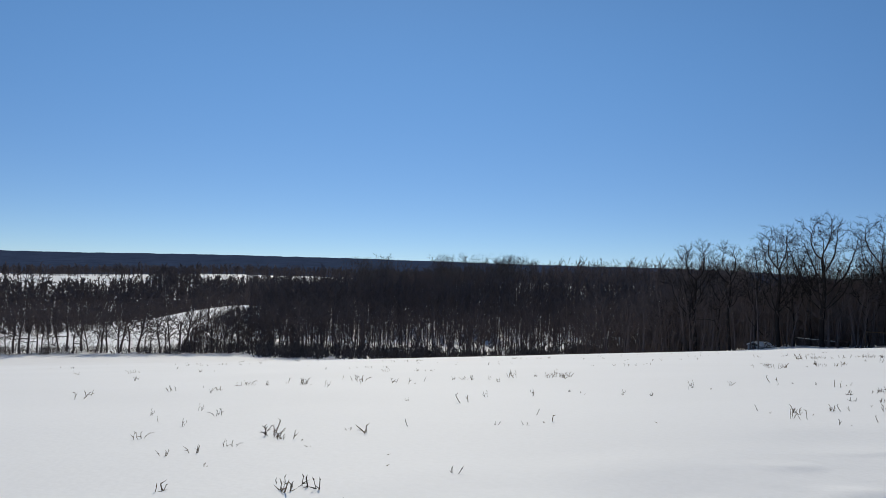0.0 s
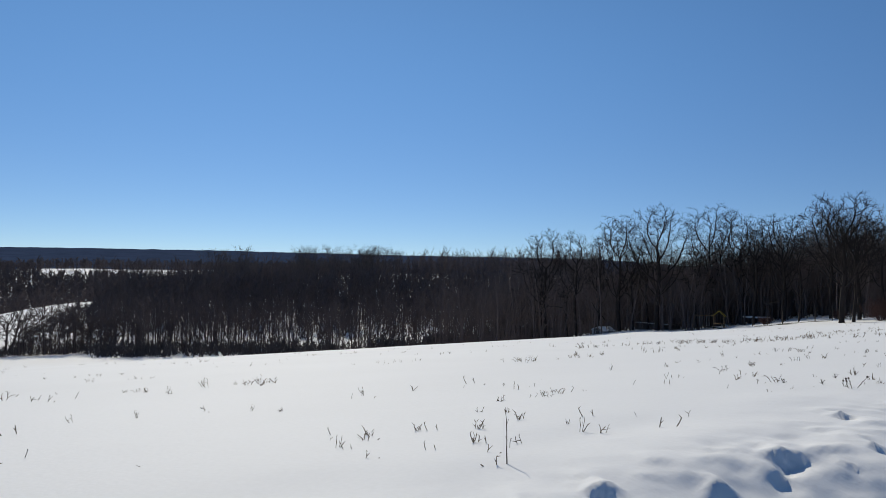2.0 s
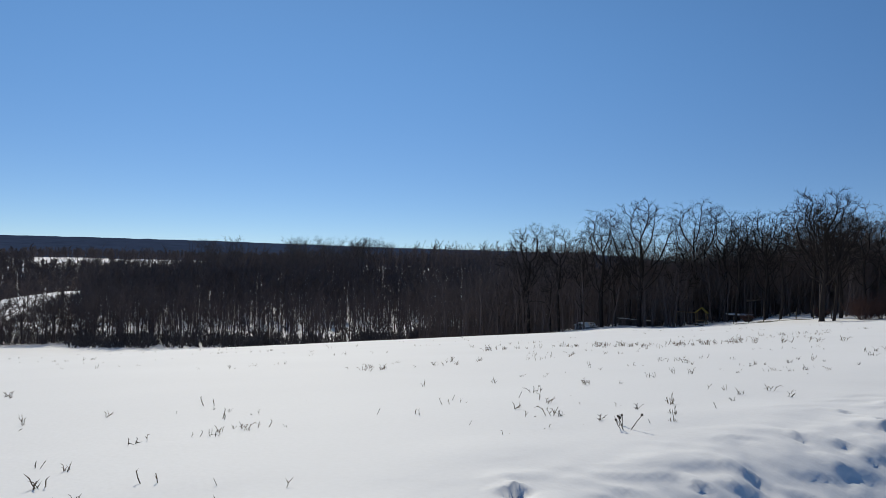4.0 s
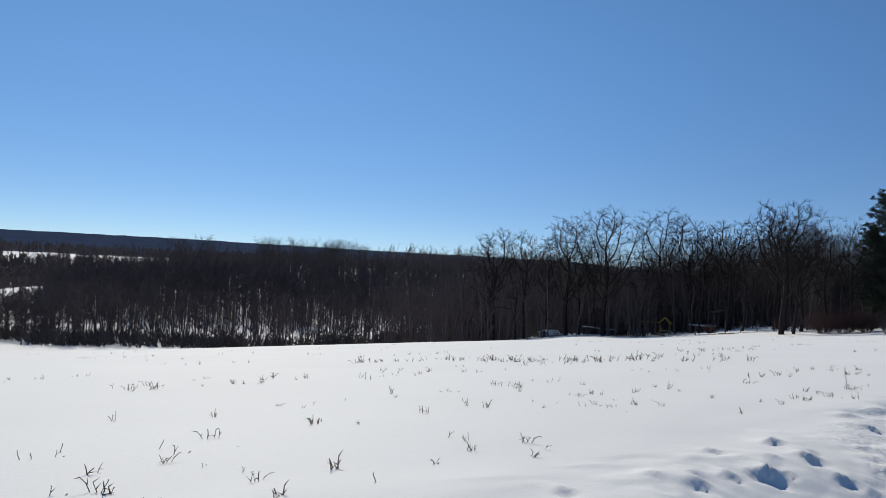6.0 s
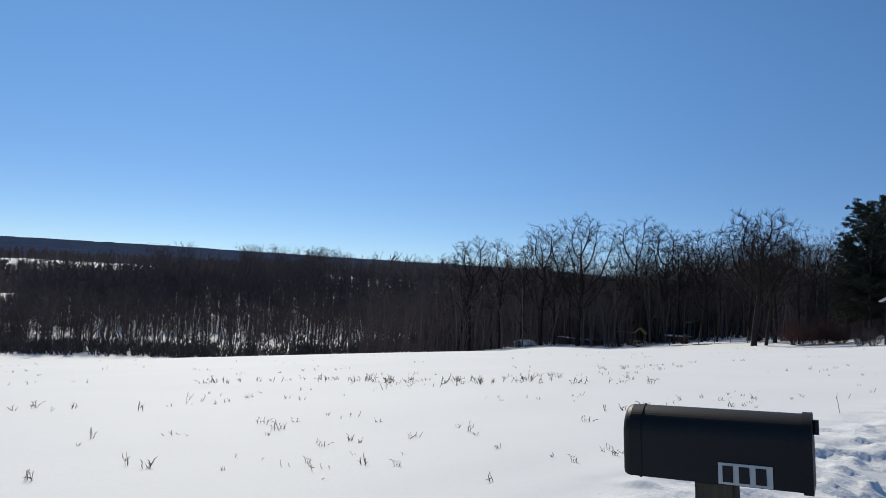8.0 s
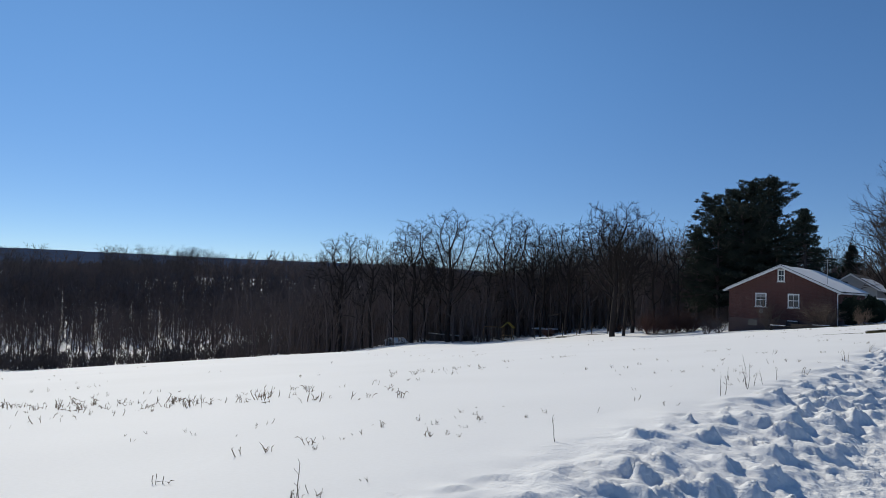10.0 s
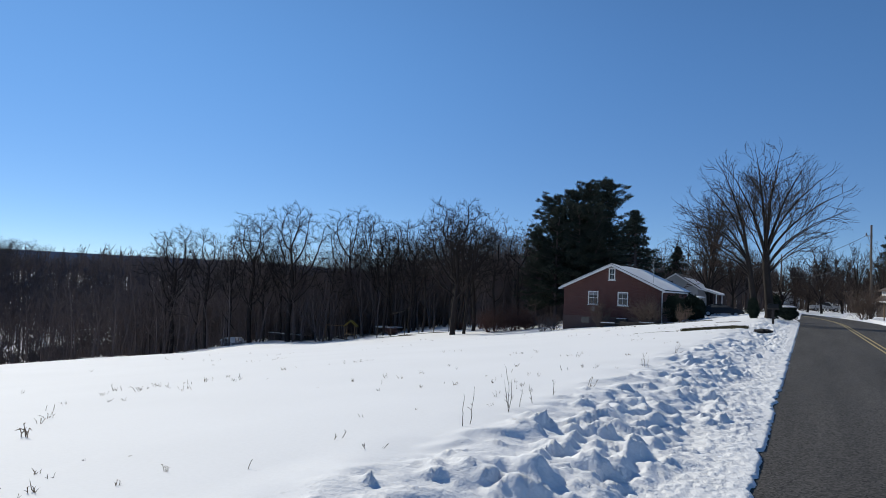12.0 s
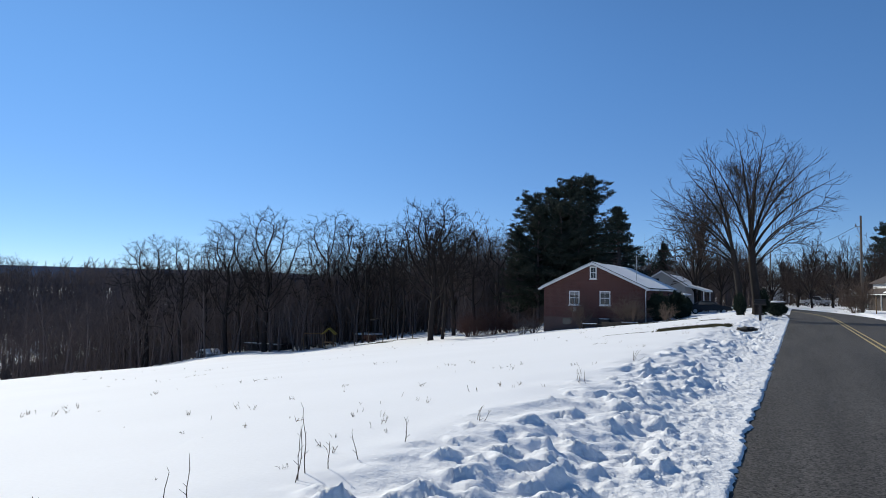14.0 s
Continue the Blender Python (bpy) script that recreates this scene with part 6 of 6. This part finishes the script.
play = thing("playset", -56.4, 105.0, gz(-56.4, 105) - 0.35, 20, "wooden children's playset with a yellow canopy and a slide", "playset")
for xx in (-0.7, 0.7):
    for yy in (-0.6, 0.6):
        part("leg", box(xx - 0.05, xx + 0.05, yy - 0.05, yy + 0.05, -0.4, 2.3), PLAYWOOD, play)
part("deck", box(-0.8, 0.8, -0.7, 0.7, 1.0, 1.1), PLAYWOOD, play)
part("canopy", prism([(-0.95, 2.15), (0, 3.0), (0.95, 2.15), (0.9, 2.12), (0, 2.93), (-0.9, 2.12)], -0.75, 0.75), CANVAS, play, "yellow pitched canopy")
bm = prism([(0.8, 1.1), (2.4, 0.1), (2.9, 0.05), (2.9, -0.03), (2.35, 0.0), (0.8, 1.0)], -0.28, 0.28)
part("slide", bm, STICKER, play, "pale slide")
part("swing_beam", rod((-0.8, 0, 2.2), (-3.6, 0, 2.2), 0.06), PLAYWOOD, play)
for yy in (-0.9, 0.9):
    part("swing_leg", rod((-3.5, 0, 2.2), (-3.8, yy, -0.3), 0.05), PLAYWOOD, play)
for xx in (-1.6, -2.6):
    part("swing", box(xx - 0.22, xx + 0.22, -0.08, 0.08, 0.55, 0.6), RUBBER, play)
    for d in (-0.2, 0.2):
        part("chain", rod((xx + d, 0, 0.58), (xx + d, 0, 2.2), 0.01, sides=5), STEEL, play)
# pale broken limbs and fallen trunks
for x, y, z, rx, rz, ln in ((-55, 99.5, 0.5, 0, 5, 4.5), (-84, 102, 5.5, 14, 190, 3.4), (-72, 102.6, 6.5, -25, 20, 2.6), (-76, 103.5, 2.2, 48, 180, 4.0), (-47, 100, 2.8, 8, 0, 3.0)):
    t = thing("fallen_limb", x, y, gz(x, y) + z, rz, "pale broken limb dusted with snow at the wood's edge", "branch")
    rr0 = random.Random(int(x * 7))
    segs, p = [], Vector((0, 0, 0))
    d = Vector((math.cos(radians(rx)), 0, math.sin(radians(rx))))
    for k in range(5):
        d = bend(rr0, d, 0.13)
        q = p + d * ln / 5
        segs.append((p, q, 0.09 - 0.013 * k, 0.077 - 0.013 * k, 0))
        p = q
    piece("limb", mesh_from("limb", *tubes(segs, 6), GREYBARK, True), t)
# short posts of an old garden fence
for k in range(7):
    x, y = -47.5 + k * 2.1, 97.4 - k * 0.25
    p = thing("fence_post", x, y, gz(x, y), 0, "short dark wooden post at the field's edge", "post", "field edge posts")
    part("post", rod((0, 0, -0.4), (0.03, 0, 1.2 + 0.2 * (k % 3)), 0.06, 0.05), POSTWOOD, p)


# ---- stubble and weeds in the field ----
def stub_mesh(seed, count, tall, apart=False):
    """A clump of broken corn stalks: short stubs, split ends and drooping blades."""
    rng = random.Random(seed)
    stalks = []
    for k in range(count):
        segs, blades = [], []
        p = Vector((rng.gauss(0, 0.035), rng.gauss(0, 0.035), -0.05))
        d = Vector((rng.gauss(0, 0.28), rng.gauss(0, 0.28), 1)).normalized()
        ln = tall * rng.uniform(0.45, 1.0) + 0.05
        r = rng.uniform(0.0035, 0.0075)
        for i in range(3):
            d = bend(rng, d, 0.2)
            q = p + d * ln / 3
            segs.append((p, q, r, r * 0.85, 0))
            p, r = q, r * 0.85
        if rng.random() < 0.8:
            blades.append((p, p + sideways(rng, d, rng.uniform(25, 75)) * rng.uniform(0.02, 0.07), 0.006, 0, 1))
        if rng.random() < 0.75:
            b = p - d * ln * 0.4
            blades.append((b, b + sideways(rng, d, rng.uniform(40, 80)) * rng.uniform(0.04, 0.1), 0.006, 0, 1))
        stalks.append(stack([tubes(segs, 5)] + ([spikes(blades)] if blades else [])))
    return stalks if apart else stack(stalks)


stubs = [stub_mesh(500 + k, 1 + k % 4, 0.10 + 0.03 * (k % 3)) for k in range(12)]
stub_data = [[mesh_from("stalk", *s, STRAW if k % 3 else DARKSTALK) for s in stub_mesh(500 + k, 1 + k % 4, 0.10 + 0.03 * (k % 3), True)] for k in range(12)]
rng = random.Random(33)
near_count = 0
loose = []
for row, (rx, per_m, wide) in enumerate(((-4.1, 4.5, 0.4), (-3.3, 4.5, 0.5), (-4.8, 4.0, 0.4), (-6.3, 3.6, 0.6), (-9.4, 3.4, 0.7), (-10.4, 3.5, 0.6), (-12.9, 2.5, 0.6), (-16, 2.5, 0.6), (-19.2, 2.0, 0.6), (-22.5, 2.0, 0.7), (-26, 1.5, 0.8), (-30, 1.0, 1.0), (-36, 0.6, 1.5))):
    y = 1.5
    while y < 84:
        y += rng.expovariate(per_m)
        if vnoise(y / 1.9, row * 7.3, 41) < (0.50 if y < 24 else 0.6):
            continue
        if (y > 44 or (y > 23 and row < 4)) and rng.random() < 0.5:
            continue
        x = rx + rng.gauss(0, wide * 0.5) + float(road_x(y))
        sc = rng.uniform(0.3, 0.72) * (1.25 if row in (4, 5) else 1.0)
        k = rng.randrange(12)
        if x > -7.5 and 2 < y < 29 and near_count < 290:
            near_count += 1
            ob = new("corn_stubble")
            ob.matrix_basis = pose(x, y, gz(x, y), 0, 0, rng.uniform(0, 360)) @ Matrix.Diagonal((sc, sc, sc, 1))
            tagged(ob, "broken dry corn stubble sticking out of the snow", "stubble", "corn stubble rows")
            for me in stub_data[k]:
                piece("stalk", me, ob)
        else:
            loose.append([x, y, gz(x, y), rng.uniform(0, 6.28), sc, k])
for k in range(95):                                   # a thicker row of taller stalks
    f = rng.betavariate(1.6, 1.6)
    x, y = -13.8 + 6.6 * f + rng.gauss(0, 0.3), 20.2 + 4.8 * f + rng.gauss(0, 0.6)
    loose.append([x, y, gz(x, y), rng.uniform(0, 6.28), rng.uniform(0.6, 1.25), rng.randrange(12)])
for x, y, sc, k in ((-3.93, 11.23, 1.0, 11), (-4.03, 11.04, 0.8, 1), (-4.04, 10.42, 0.6, 0), (-3.54, 11.05, 0.5, 4), (-3.58, 10.75, 0.5, 1), (-3.59, 10.13, 0.5, 4), (-3.6, 10.34, 0.55, 1),
                    (-3.65, 12.43, 1.15, 7), (-3.88, 11.99, 0.6, 1), (-3.37, 13.0, 0.7, 6), (-4.45, 19.39, 0.9, 3), (-3.54, 18.95, 0.75, 7), (-3.29, 20.19, 0.7, 1), (-3.8, 6.03, 0.75, 1),
                    (-3.71, 6.4, 0.6, 5), (-3.67, 6.77, 0.75, 5), (-4.24, 6.1, 0.7, 2), (-3.2, 6.4, 0.9, 1)):
    ob = new("corn_stubble")
    sc *= 0.7
    ob.matrix_basis = pose(x, y, gz(x, y), 0, 0, rng.uniform(0, 360)) @ Matrix.Diagonal((sc, sc, sc, 1))
    tagged(ob, "dark clump of broken corn stubble sticking out of the snow", "stubble", "corn stubble rows")
    for me in stub_data[k]:
        piece("stalk", me, ob)
scatter("field_stubble", stubs, loose, STRAW, "scattered rows of dry corn stubble in the snow", "stubble")


def weed(x, y, h, seed, stems, label, mat=DARKSTALK, heads=0, lean=0.12, base=None):
    """A tall dry weed: thin crooked stems with short side twigs."""
    rng = random.Random(seed)
    segs, heads_at = [], []
    for s in range(stems):
        p = Vector((rng.gauss(0, 0.022), rng.gauss(0, 0.022), -0.06))
        d = Vector((rng.gauss(0, lean), rng.gauss(0, lean), 1)).normalized()
        ln = h * rng.uniform(0.6, 1.0)
        r = 0.0045
        for i in range(8):
            d = (bend(rng, d, 0.13) + Vector((0, 0, 0.05))).normalized()
            q = p + d * ln / 8
            segs.append((p, q, r, r * 0.9, 0))
            if i > 1 and rng.random() < 0.6:
                e = q + sideways(rng, d, rng.uniform(20, 50)) * rng.uniform(0.02, 0.055)
                segs.append((q, e, r * 0.6, 0.001, 0))
            p, r = q, r * 0.9
        heads_at.append(p)
    t = thing("dry_weed", x, y, (gz(x, y) if base is None else base), 0, label, "weed", "tall dry weeds")
    piece("bush", mesh_from("bush", *tubes(segs, 5), mat), t)
    for k in range(heads):
        bm = bmesh.new()
        bmesh.ops.create_icosphere(bm, subdivisions=2, radius=0.0095)
        for v in bm.verts:
            v.co = v.co * (1 + 0.3 * noise.noise(v.co * 90)) + heads_at[k % len(heads_at)] + Vector((0, 0, -0.05 * (k // len(heads_at))))
        part("seed_head", bm, DARKSTALK, t, "dark dry seed head")
    return t


TALL = "tall thin dry weed standing in the snow"
weed(-3.18, 6.44, 0.38, 1, 1, TALL, lean=0.08)
weed(-3.2, 11.13, 0.24, 2, 5, "dry thistle with dark seed heads leaning in the snow", heads=5, lean=0.5)
weed(-3.3, 19.58, 0.33, 3, 1, TALL, lean=0.2)
weed(-2.93, 22.1, 0.46, 4, 1, TALL, lean=0.05)
weed(-3.03, 24.9, 0.22, 5, 3, "bent dry weed lying over in the snow", lean=0.7)
for k, (x, y, h, stems) in enumerate(((-2.84, 26.2, 0.34, 1), (-2.81, 26.32, 0.42, 1), (-2.82, 27.3, 0.5, 2), (-2.84, 27.45, 0.6, 1), (-2.83, 27.7, 0.4, 1),
                                      (-2.74, 28.0, 0.3, 1), (-2.69, 28.6, 0.36, 1))):
    weed(x, y, h, 70 + k, stems, TALL, lean=0.05)
weed(-2.6, 29.90, 0.3, 11, 3, "pale fine dry weed in the snow", STRAW, lean=0.5)
weed(-2.5, 33.30, 0.35, 12, 4, "pale fine dry weed in the snow", STRAW, lean=0.4)
weed(-2.6, 37.30, 0.4, 13, 4, "pale fine dry weed in the snow", STRAW, lean=0.4)
